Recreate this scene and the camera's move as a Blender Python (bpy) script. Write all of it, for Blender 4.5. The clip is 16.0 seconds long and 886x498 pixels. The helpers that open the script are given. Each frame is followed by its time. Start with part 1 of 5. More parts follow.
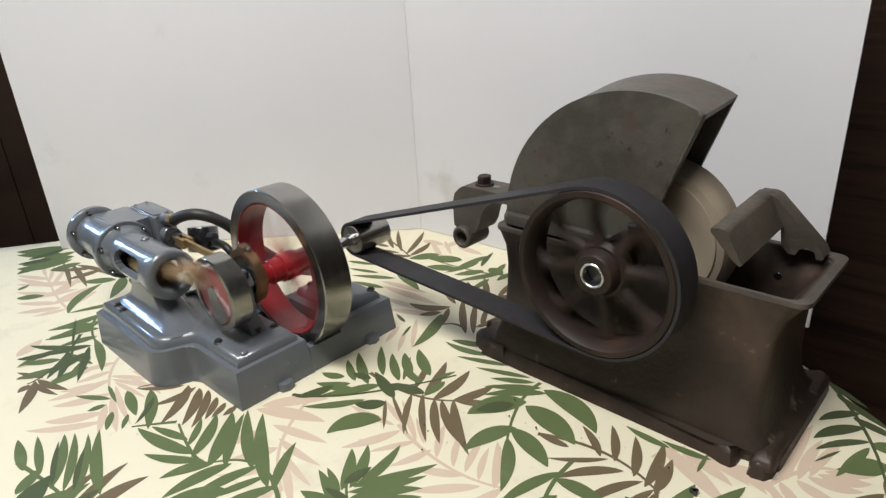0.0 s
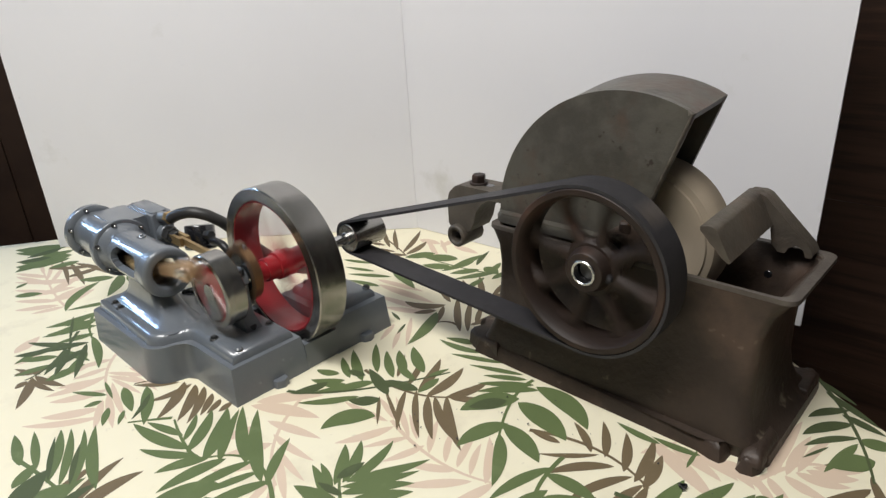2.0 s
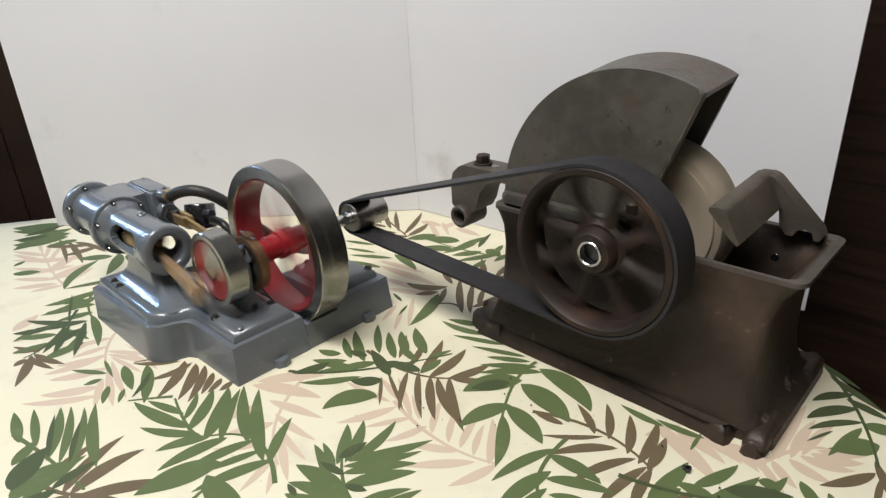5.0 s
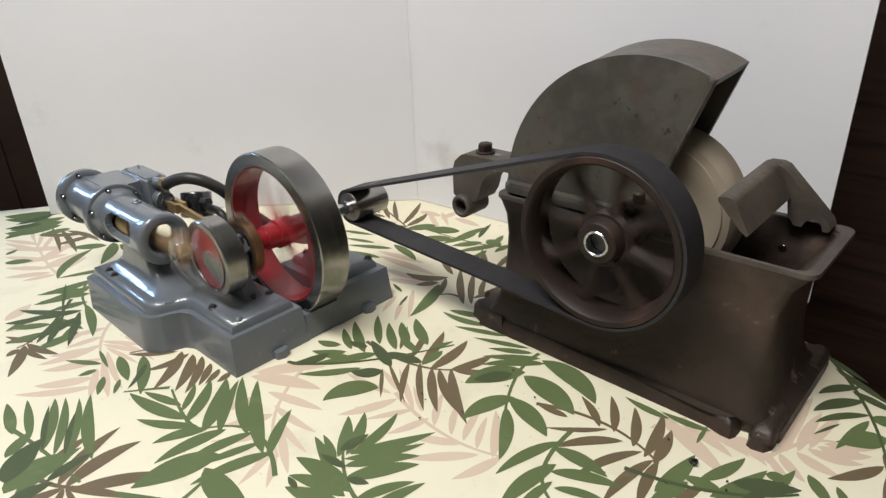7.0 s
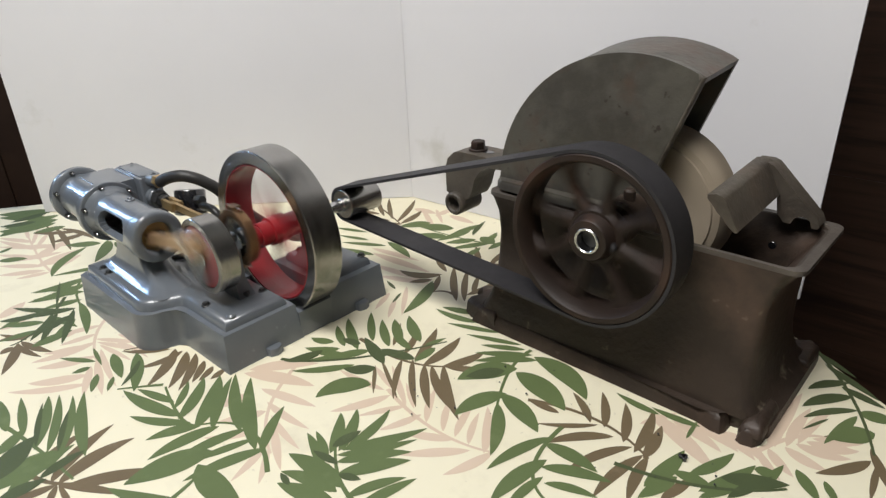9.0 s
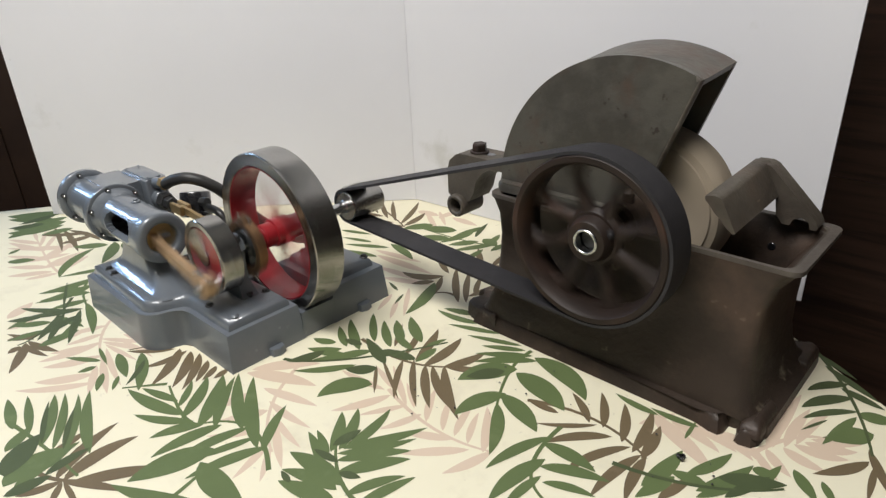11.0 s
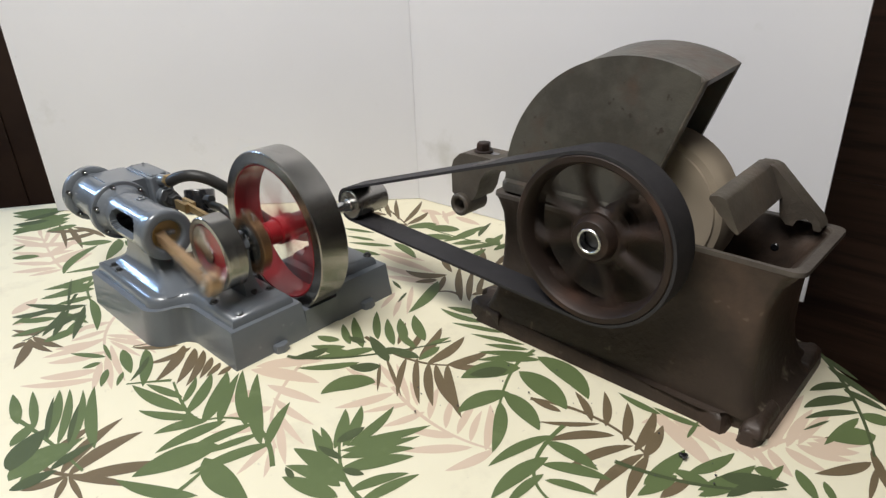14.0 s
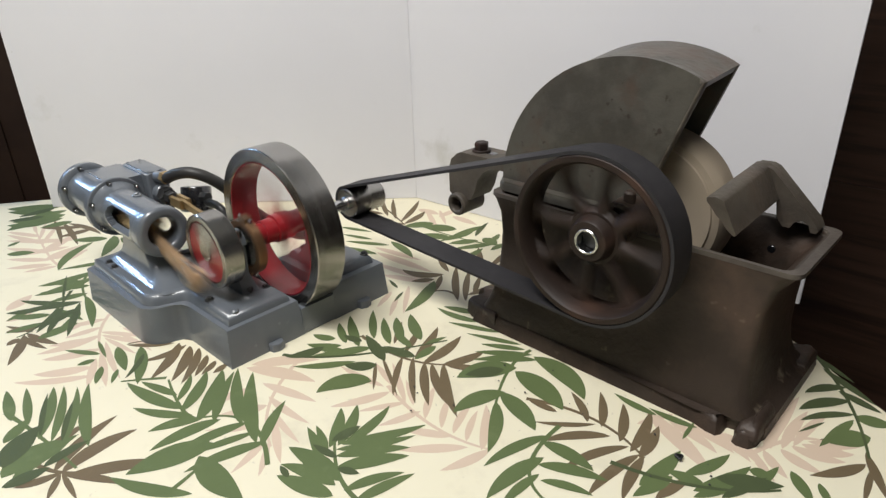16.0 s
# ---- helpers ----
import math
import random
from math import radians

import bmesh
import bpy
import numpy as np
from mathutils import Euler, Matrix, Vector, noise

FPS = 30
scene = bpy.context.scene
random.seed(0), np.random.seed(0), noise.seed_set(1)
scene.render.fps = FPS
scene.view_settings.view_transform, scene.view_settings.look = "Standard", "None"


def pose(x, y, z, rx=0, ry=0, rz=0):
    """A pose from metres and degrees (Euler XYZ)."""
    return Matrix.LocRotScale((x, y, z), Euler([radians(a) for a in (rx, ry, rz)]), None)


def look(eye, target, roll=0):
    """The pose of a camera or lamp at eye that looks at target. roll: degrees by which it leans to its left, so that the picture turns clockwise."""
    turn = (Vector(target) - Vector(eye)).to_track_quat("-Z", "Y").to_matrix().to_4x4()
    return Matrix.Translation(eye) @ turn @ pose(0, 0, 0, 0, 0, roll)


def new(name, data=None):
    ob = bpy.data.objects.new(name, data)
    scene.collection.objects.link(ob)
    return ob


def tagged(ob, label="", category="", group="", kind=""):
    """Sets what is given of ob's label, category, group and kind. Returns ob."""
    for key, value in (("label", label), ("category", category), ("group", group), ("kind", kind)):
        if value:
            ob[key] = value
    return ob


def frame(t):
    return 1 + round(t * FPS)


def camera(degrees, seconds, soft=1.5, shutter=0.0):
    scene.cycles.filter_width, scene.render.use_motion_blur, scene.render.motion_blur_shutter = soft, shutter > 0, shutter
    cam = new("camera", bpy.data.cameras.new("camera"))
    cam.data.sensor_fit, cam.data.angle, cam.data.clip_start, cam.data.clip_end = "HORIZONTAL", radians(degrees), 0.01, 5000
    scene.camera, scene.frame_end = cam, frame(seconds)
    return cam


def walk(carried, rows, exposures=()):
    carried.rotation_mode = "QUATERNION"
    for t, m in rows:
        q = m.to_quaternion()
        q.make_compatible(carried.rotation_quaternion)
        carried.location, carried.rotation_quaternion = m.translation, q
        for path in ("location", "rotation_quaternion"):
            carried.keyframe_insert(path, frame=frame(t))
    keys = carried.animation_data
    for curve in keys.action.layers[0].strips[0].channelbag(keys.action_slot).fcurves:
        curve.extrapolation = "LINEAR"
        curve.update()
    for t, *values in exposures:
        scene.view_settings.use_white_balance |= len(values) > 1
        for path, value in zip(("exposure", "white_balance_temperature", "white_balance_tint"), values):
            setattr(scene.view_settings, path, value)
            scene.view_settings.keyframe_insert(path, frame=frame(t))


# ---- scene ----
# ---- camera ----
cam = camera(69.7, 16.0, soft=1.35, shutter=0.8)
PATH = [
    (0, (0.573, -0.252, 0.425), (-0.721, 1.059, -0.353), -3.5),
    (0.5, (0.578, -0.252, 0.427), (-0.714, 1.061, -0.352), -3.5),
    (1, (0.582, -0.253, 0.426), (-0.71, 1.063, -0.349), -3.5),
    (1.5, (0.583, -0.253, 0.426), (-0.712, 1.062, -0.343), -3.5),
    (2, (0.583, -0.252, 0.424), (-0.713, 1.06, -0.352), -3.4),
    (2.5, (0.581, -0.254, 0.421), (-0.712, 1.056, -0.362), -3.1),
    (3, (0.581, -0.253, 0.42), (-0.706, 1.054, -0.377), -3.1),
    (3.5, (0.583, -0.252, 0.419), (-0.702, 1.05, -0.389), -3.2),
    (4, (0.582, -0.254, 0.418), (-0.701, 1.048, -0.394), -3.0),
    (6.5, (0.562, -0.253, 0.412), (-0.704, 1.051, -0.423), -2.5),
    (7, (0.561, -0.253, 0.41), (-0.697, 1.053, -0.433), -2.3),
    (7.5, (0.562, -0.252, 0.41), (-0.689, 1.056, -0.441), -2.4),
    (8, (0.562, -0.252, 0.41), (-0.685, 1.059, -0.441), -2.1),
    (8.5, (0.564, -0.252, 0.411), (-0.685, 1.058, -0.44), -2.0),
    (9, (0.567, -0.251, 0.411), (-0.683, 1.057, -0.44), -2.3),
    (11.5, (0.577, -0.251, 0.411), (-0.696, 1.043, -0.428), -2.4),
    (12, (0.577, -0.253, 0.411), (-0.696, 1.041, -0.429), -2.2),
    (12.5, (0.578, -0.254, 0.412), (-0.692, 1.041, -0.432), -2.2),
    (13, (0.579, -0.252, 0.412), (-0.692, 1.041, -0.432), -2.3),
    (13.5, (0.579, -0.254, 0.41), (-0.692, 1.043, -0.429), -2.2),
    (14, (0.576, -0.255, 0.411), (-0.696, 1.039, -0.43), -2.2),
    (14.5, (0.573, -0.256, 0.41), (-0.697, 1.041, -0.428), -1.8),
    (15, (0.574, -0.256, 0.411), (-0.696, 1.041, -0.43), -1.8),
    (15.5, (0.574, -0.256, 0.41), (-0.695, 1.042, -0.429), -1.5),
    (16, (0.575, -0.255, 0.41), (-0.689, 1.047, -0.432), -1.6),
]
walk(cam, [(t, look(eye, target, roll)) for t, eye, target, roll in PATH])

# ---- light ----
world = bpy.data.worlds.new("world")
scene.world = world
world.use_nodes = True
bg = world.node_tree.nodes["Background"]
bg.inputs["Color"].default_value = (0.75, 0.80, 1.0, 1)
bg.inputs["Strength"].default_value = 0.10


def area_lamp(name, eye, target, sx, sy, watts, colour):
    data = bpy.data.lights.new(name, "AREA")
    data.shape, data.size, data.size_y = "RECTANGLE", sx, sy
    data.energy, data.color = watts, colour
    ob = new(name, data)
    ob.matrix_world = look(eye, target)
    return ob


# ceiling fixture over the table, and a bluish upright tube light at the far end of the room
area_lamp("ceiling_lamp", (0.14, -0.46, 1.70), (0.08, 0.10, 0.0), 1.2, 0.6, 47, (1.0, 0.985, 0.965))
area_lamp("tube_lamp", (-2.20, -0.52, 0.97), (-0.2, 0.0, 0.1), 0.07, 0.60, 12, (0.36, 0.60, 1.0))
scene.view_settings.exposure = 0.0


# ---- materials ----
def material(name, colour, rough=0.5, metal=0.0, second=None, scale=40.0, amount=0.5, bump=0.0, bump_scale=300.0,
             spot=None, spot_scale=12.0, spot_lo=0.55, spot_hi=0.7, coat=0.0, alpha=1.0, rough_var=0.0, chip=None, chip_scale=90.0, chip_lo=0.66, chip_hi=0.72, spec=0.5, stretch=None):
    """Principled surface with a mottled second colour, larger spots and a fine relief."""
    m = bpy.data.materials.new(name)
    m.use_nodes = True
    nt = m.node_tree
    p = nt.nodes["Principled BSDF"]
    p.inputs["Roughness"].default_value, p.inputs["Metallic"].default_value = rough, metal
    p.inputs["Coat Weight"].default_value, p.inputs["Alpha"].default_value = coat, alpha
    p.inputs["Specular IOR Level"].default_value = spec
    p.inputs["Coat Roughness"].default_value = 0.06
    co = nt.nodes.new("ShaderNodeTexCoord")

    where = co.outputs["Object"]
    if stretch:
        mp = nt.nodes.new("ShaderNodeMapping")
        mp.inputs["Scale"].default_value = stretch
        nt.links.new(where, mp.inputs["Vector"])
        where = mp.outputs["Vector"]

    def fbm(size, detail=6.0):
        n = nt.nodes.new("ShaderNodeTexNoise")
        n.inputs["Scale"].default_value, n.inputs["Detail"].default_value = size, detail
        n.inputs["Roughness"].default_value = 0.62
        nt.links.new(where, n.inputs["Vector"])
        return n

    def ramp(n, lo, hi):
        r = nt.nodes.new("ShaderNodeMapRange")
        r.inputs["From Min"].default_value, r.inputs["From Max"].default_value = lo, hi
        nt.links.new(n.outputs["Fac"], r.inputs["Value"])
        return r.outputs["Result"]

    def mix(fac, a, b):
        x = nt.nodes.new("ShaderNodeMix")
        x.data_type = "RGBA"
        nt.links.new(fac, x.inputs["Factor"])
        for sock, v in ((x.inputs[6], a), (x.inputs[7], b)):
            if isinstance(v, tuple):
                sock.default_value = (*v, 1)
            else:
                nt.links.new(v, sock)
        return x.outputs[2]

    out = tuple(colour)
    if second:
        f = ramp(fbm(scale), 0.5 - 0.5 * (1.05 - amount), 0.5 + 0.5 * (1.05 - amount))
        out = mix(f, out, tuple(second))
    if spot:
        out = mix(ramp(fbm(spot_scale, 8.0), spot_lo, spot_hi), out, tuple(spot))
    if chip:
        out = mix(ramp(fbm(chip_scale, 3.0), chip_lo, chip_hi), out, tuple(chip))
    if isinstance(out, tuple):
        p.inputs["Base Color"].default_value = (*out, 1)
    else:
        nt.links.new(out, p.inputs["Base Color"])
    if rough_var:
        r = nt.nodes.new("ShaderNodeMapRange")
        r.inputs["To Min"].default_value, r.inputs["To Max"].default_value = rough - rough_var, rough + rough_var
        nt.links.new(fbm(scale * 0.7).outputs["Fac"], r.inputs["Value"])
        nt.links.new(r.outputs["Result"], p.inputs["Roughness"])
    if bump:
        b = nt.nodes.new("ShaderNodeBump")
        b.inputs["Strength"].default_value, b.inputs["Distance"].default_value = bump, 0.001
        nt.links.new(fbm(bump_scale, 4.0).outputs["Fac"], b.inputs["Height"])
        nt.links.new(b.outputs["Normal"], p.inputs["Normal"])
        if coat:
            nt.links.new(b.outputs["Normal"], p.inputs["Coat Normal"])
    return m


grey_paint = material("grey_paint", (0.112, 0.127, 0.146), 0.38, 0, (0.136, 0.150, 0.166), 25, 0.4, 0.35, 75, coat=0.75, rough_var=0.06)
base_paint = material("base_paint", (0.112, 0.127, 0.146), 0.40, 0, (0.146, 0.160, 0.176), 14, 0.6, 0.25, 70, coat=0.35, rough_var=0.12, chip=(0.20, 0.215, 0.225), chip_scale=50, chip_lo=0.68, chip_hi=0.76)
red_paint = material("red_paint", (0.31, 0.018, 0.024), 0.30, 0, (0.22, 0.010, 0.014), 30, 0.4, 0.1, 120, coat=0.4)
steel = material("turned_steel", (0.40, 0.39, 0.37), 0.26, 1.0, (0.29, 0.28, 0.265), 30, 0.5, 0.06, 500, rough_var=0.08)
bright_steel = material("bright_steel", (0.62, 0.62, 0.62), 0.24, 1.0, (0.5, 0.5, 0.5), 40, 0.4, rough_var=0.06)
dark_steel = material("dark_steel", (0.10, 0.10, 0.10), 0.45, 0.8, (0.05, 0.05, 0.05), 60, 0.4)
rod_bronze = material("rod_bronze", (0.50, 0.34, 0.20), 0.42, 0.6, (0.40, 0.26, 0.15), 60, 0.5, 0.1, 200)
bronze = material("bronze", (0.15, 0.10, 0.062), 0.42, 0.8, (0.24, 0.13, 0.06), 60, 0.5, 0.1, 200)
brass = material("brass", (0.52, 0.38, 0.20), 0.40, 0.8, (0.45, 0.30, 0.12), 60, 0.4)
cast_iron = material("cast_iron", (0.045, 0.032, 0.024), 0.50, 0.1, (0.028, 0.0195, 0.0145), 10, 0.8, 1.0, 130,
                     spot=(0.086, 0.055, 0.039), spot_scale=8, spot_lo=0.47, spot_hi=0.68, spec=0.38, rough_var=0.2, chip=(0.16, 0.135, 0.098), chip_scale=32, chip_lo=0.635, chip_hi=0.71)
hood_iron = material("hood_iron", (0.092, 0.085, 0.069), 0.42, 0.1, (0.060, 0.054, 0.044), 16, 0.9, 0.7, 150,
                     spot=(0.088, 0.058, 0.043), spot_scale=13, spot_lo=0.52, spot_hi=0.68, spec=0.42, rough_var=0.2, chip=(0.045, 0.033, 0.027), chip_scale=75, chip_lo=0.655, chip_hi=0.72)
bracket_iron = material("bracket_iron", (0.100, 0.086, 0.067), 0.52, 0.1, (0.061, 0.050, 0.040), 20, 0.75, 1.0, 150,
                        spot=(0.112, 0.084, 0.062), spot_scale=16, spot_lo=0.50, spot_hi=0.72, spec=0.36, rough_var=0.14, chip=(0.17, 0.16, 0.14), chip_scale=80, chip_lo=0.70, chip_hi=0.80)
rust_iron = material("rust_iron", (0.027, 0.0165, 0.012), 0.52, 0.1, (0.017, 0.011, 0.0085), 14, 0.75, 0.5, 260,
                     spot=(0.074, 0.038, 0.026), spot_scale=16, spot_lo=0.54, spot_hi=0.72, spec=0.32, rough_var=0.12)
bare_iron = material("worn_iron", (0.130, 0.112, 0.094), 0.44, 0.3, (0.066, 0.054, 0.044), 45, 0.6, 0.45, 260, rough_var=0.12)
# worn metal, made paler still to paint a highlight along the hood's edge
worn_edge_highlight = material("worn_edge_highlight", (0.26, 0.24, 0.215), 0.40, 0.5, (0.10, 0.085, 0.07), 60, 0.7, 0.4, 260, rough_var=0.12)
stone = material("grindstone", (0.33, 0.272, 0.200), 0.92, 0, (0.26, 0.212, 0.155), 30, 0.5, 0.5, 900)
rubber = material("belt_rubber", (0.019, 0.018, 0.020), 0.58, 0, (0.030, 0.028, 0.030), 70, 0.5, 0.25, 700, rough_var=0.1, spec=0.35)
hose_rubber = material("hose_rubber", (0.022, 0.021, 0.020), 0.48, 0, (0.035, 0.033, 0.03), 60, 0.5)
black_plastic = material("black_plastic", (0.012, 0.012, 0.014), 0.22, coat=1.0)
board_white = material("board_white", (0.755, 0.75, 0.775), 0.55, 0, (0.715, 0.71, 0.735), 3.0, 0.5, 0.05, 500,
                       spot=(0.52, 0.51, 0.48), spot_scale=5.5, spot_lo=0.62, spot_hi=0.82, chip=(0.5, 0.48, 0.44), chip_scale=26, chip_lo=0.74, chip_hi=0.80)
board_core = material("board_core", (0.42, 0.35, 0.26), 0.9, 0, (0.35, 0.29, 0.2), 80, 0.5)
cloth = material("cloth", (0.815, 0.762, 0.578), 0.72, 0, (0.775, 0.722, 0.538), 6, 0.5, 0.25, 1400,
                 spot=(0.62, 0.56, 0.42), spot_scale=11, spot_lo=0.55, spot_hi=0.80, chip=(0.48, 0.43, 0.34), chip_scale=60, chip_lo=0.68, chip_hi=0.80)
green_print = material("green_print", (0.122, 0.164, 0.058), 0.7, 0, (0.094, 0.130, 0.046), 18, 0.4, 0.25, 1400, spot=(0.160, 0.205, 0.085), spot_scale=30, spot_lo=0.58, spot_hi=0.85)
dark_green_print = material("dark_green_print", (0.074, 0.096, 0.036), 0.7, 0, (0.056, 0.076, 0.030), 18, 0.4, 0.25, 1400, spot=(0.110, 0.140, 0.062), spot_scale=30, spot_lo=0.58, spot_hi=0.85)
brown_print = material("brown_print", (0.160, 0.117, 0.062), 0.7, 0, (0.132, 0.096, 0.050), 18, 0.4, 0.25, 1400, spot=(0.23, 0.17, 0.105), spot_scale=30, spot_lo=0.60, spot_hi=0.85)
pink_print = material("pink_print", (0.67, 0.53, 0.405), 0.7, 0, (0.63, 0.495, 0.375), 18, 0.4, 0.25, 1400)
dark_wood = material("dark_wood", (0.046, 0.026, 0.016), 0.38, 0, (0.024, 0.013, 0.009), 10, 0.5, 0.3, 60)
grained_wood = material("grained_wood", (0.105, 0.058, 0.038), 0.36, 0, (0.050, 0.027, 0.018), 6, 0.6, 0.3, 30, spot=(0.034, 0.018, 0.013), spot_scale=3, spot_lo=0.5, spot_hi=0.7, stretch=(0.6, 0.6, 9.0))
carpet = material("carpet", (0.022, 0.015, 0.011), 0.95, 0, (0.014, 0.010, 0.008), 60, 0.5)
# pale surface for the unseen ceiling and walls that bounce fill light
fill_plaster = material("fill_plaster", (0.78, 0.76, 0.72), 0.9, 0, (0.74, 0.72, 0.68), 8, 0.5)


# ---- mesh helpers ----
def finish(bm, angle=38):
    bmesh.ops.recalc_face_normals(bm, faces=bm.faces)
    for f in bm.faces:
        f.smooth = True
    for e in bm.edges:
        if len(e.link_faces) == 2 and e.calc_face_angle(0) > radians(angle):
            e.smooth = False


def part(name, bm, mat, parent=None, label="", m=None, angle=38):
    """Links a bmesh as one mesh object, under parent if given."""
    finish(bm, angle)
    me = bpy.data.meshes.new(name)
    bm.to_mesh(me)
    bm.free()
    me.materials.append(mat)
    ob = new(name, me)
    if m is not None:
        ob.matrix_basis = m
    if parent is not None:
        ob.parent = parent
    if label:
        ob["label"] = label
    return ob


def thing(name, label, category, group="", m=None, kind=""):
    ob = new(name)
    if m is not None:
        ob.matrix_basis = m
    return tagged(ob, label, category, group, kind)


def lathe(profile, centre=(0, 0, 0), axis="y", n=64, bm=None):
    """A closed profile of (radius, distance along the axis) turned about the axis."""
    bm = bm or bmesh.new()
    rings = []
    for i in range(n):
        a = 2 * math.pi * i / n
        ring = []
        for r, d in profile:
            u, v = r * math.cos(a), r * math.sin(a)
            p = {"y": (u, d, v), "x": (d, u, v), "z": (u, v, d)}[axis]
            ring.append(bm.verts.new(Vector(p) + Vector(centre)))
        rings.append(ring)
    k = len(profile)
    for i in range(n):
        a, b = rings[i], rings[(i + 1) % n]
        for j in range(k):
            q = (j + 1) % k
            if profile[j][0] < 1e-6 and profile[q][0] < 1e-6:
                continue
            bm.faces.new((a[j], a[q], b[q], b[j]))
    bmesh.ops.remove_doubles(bm, verts=bm.verts, dist=1e-6)
    return bm


def disc(r, d0, d1, centre=(0, 0, 0), axis="y", n=48, edge=0.0008, bm=None):
    e = min(edge, r * 0.4, abs(d1 - d0) * 0.4)
    return lathe([(0, d0), (r - e, d0), (r, d0 + e), (r, d1 - e), (r - e, d1), (0, d1)], centre, axis, n, bm)


def ring(ro, ri, d0, d1, centre=(0, 0, 0), axis="y", n=64, edge=0.001, bm=None):
    e = edge
    return lathe([(ri, d0 + e), (ri + e, d0), (ro - e, d0), (ro, d0 + e), (ro, d1 - e), (ro - e, d1), (ri + e, d1), (ri, d1 - e)],
                 centre, axis, n, bm)


def prism(outline, z0, z1, bevel=0.0, seg=2, draft=0.0, axis="z", bm=None, all_edges=False):
    """A polygon (u, v) raised from z0 to z1; draft shrinks its top. axis y: (u, w, v), axis x: (w, u, v)."""
    own = bm is None
    bm = bm or bmesh.new()

    def place(u, v, w):
        return {"z": (u, v, w), "y": (u, w, v), "x": (w, u, v)}[axis]

    n = len(outline)
    cu, cv = sum(p[0] for p in outline) / n, sum(p[1] for p in outline) / n
    lo = [bm.verts.new(place(u, v, z0)) for u, v in outline]
    hi = []
    for i, (u, v) in enumerate(outline):
        (pu, pv), (qu, qv) = outline[i - 1], outline[(i + 1) % n]
        d1, d2 = Vector((u - pu, v - pv)).normalized(), Vector((qu - u, qv - v)).normalized()
        n1, n2 = Vector((-d1.y, d1.x)), Vector((-d2.y, d2.x))
        s = (n1 + n2)
        s = s / max(0.3, s.dot(n1)) if s.length > 1e-6 else n1
        hi.append(bm.verts.new(place(u + s.x * draft, v + s.y * draft, z1)))
    top = bm.faces.new(hi)
    bottom = bm.faces.new(lo[::-1])
    for i in range(n):
        bm.faces.new((lo[i], lo[(i + 1) % n], hi[(i + 1) % n], hi[i]))
    if bevel:
        edges = list(top.edges) + (list(bottom.edges) if all_edges else [])
        if all_edges:
            edges = [e for e in bm.edges if e.calc_face_angle(0) > 0.5] if own else edges
        bmesh.ops.bevel(bm, geom=edges, offset=bevel, segments=seg, profile=0.5, affect="EDGES")
    return bm


def box(x0, x1, y0, y1, z0, z1, bevel=0.0015, seg=2, bm=None):
    outline = [(x0, y0), (x1, y0), (x1, y1), (x0, y1)]
    return prism(outline, z0, z1, bevel, seg, bm=bm, all_edges=bm is None)


def rounded(x0, x1, y0, y1, r, n=5):
    pts = []
    for cx, cy, a0 in ((x1 - r, y1 - r, 0), (x0 + r, y1 - r, 90), (x0 + r, y0 + r, 180), (x1 - r, y0 + r, 270)):
        for i in range(n + 1):
            a = radians(a0 + 90 * i / n)
            pts.append((cx + r * math.cos(a), cy + r * math.sin(a)))
    return pts


def loft(sections, close=(True, True), bm=None):
    """Sections: lists of 3D points, all of one length, bridged in order."""
    bm = bm or bmesh.new()
    rows = [[bm.verts.new(p) for p in s] for s in sections]
    n = len(rows[0])
    for a, b in zip(rows, rows[1:]):
        for i in range(n):
            bm.faces.new((a[i], a[(i + 1) % n], b[(i + 1) % n], b[i]))
    if close[0]:
        bm.faces.new(rows[0][::-1])
    if close[1]:
        bm.faces.new(rows[-1])
    return bm


def smooth_path(points, n=8):
    """A Catmull-Rom line through points."""
    p = [Vector(q) for q in points]
    p = [2 * p[0] - p[1]] + p + [2 * p[-1] - p[-2]]
    out = []
    for i in range(1, len(p) - 2):
        for k in range(n):
            t = k / n
            a, b, c, d = p[i - 1:i + 3]
            out.append(0.5 * (2 * b + (c - a) * t + (2 * a - 5 * b + 4 * c - d) * t * t + (3 * b - a - 3 * c + d) * t ** 3))
    return out + [p[-2]]


def tube(points, r, n=12, bm=None, taper=None):
    bm = bm or bmesh.new()
    pts = [Vector(p) for p in points]
    rows = []
    up = Vector((0, 0, 1))
    for i, p in enumerate(pts):
        d = (pts[min(i + 1, len(pts) - 1)] - pts[max(i - 1, 0)]).normalized()
        s = d.cross(up)
        s = s.normalized() if s.length > 1e-3 else Vector((1, 0, 0))
        w = s.cross(d)
        q = r * (taper(i / (len(pts) - 1)) if taper else 1)
        rows.append([bm.verts.new(p + q * (s * math.cos(2 * math.pi * k / n) + w * math.sin(2 * math.pi * k / n))) for k in range(n)])
    for a, b in zip(rows, rows[1:]):
        for k in range(n):
            bm.faces.new((a[k], a[(k + 1) % n], b[(k + 1) % n], b[k]))
    bm.faces.new(rows[0][::-1])
    bm.faces.new(rows[-1])
    return bm


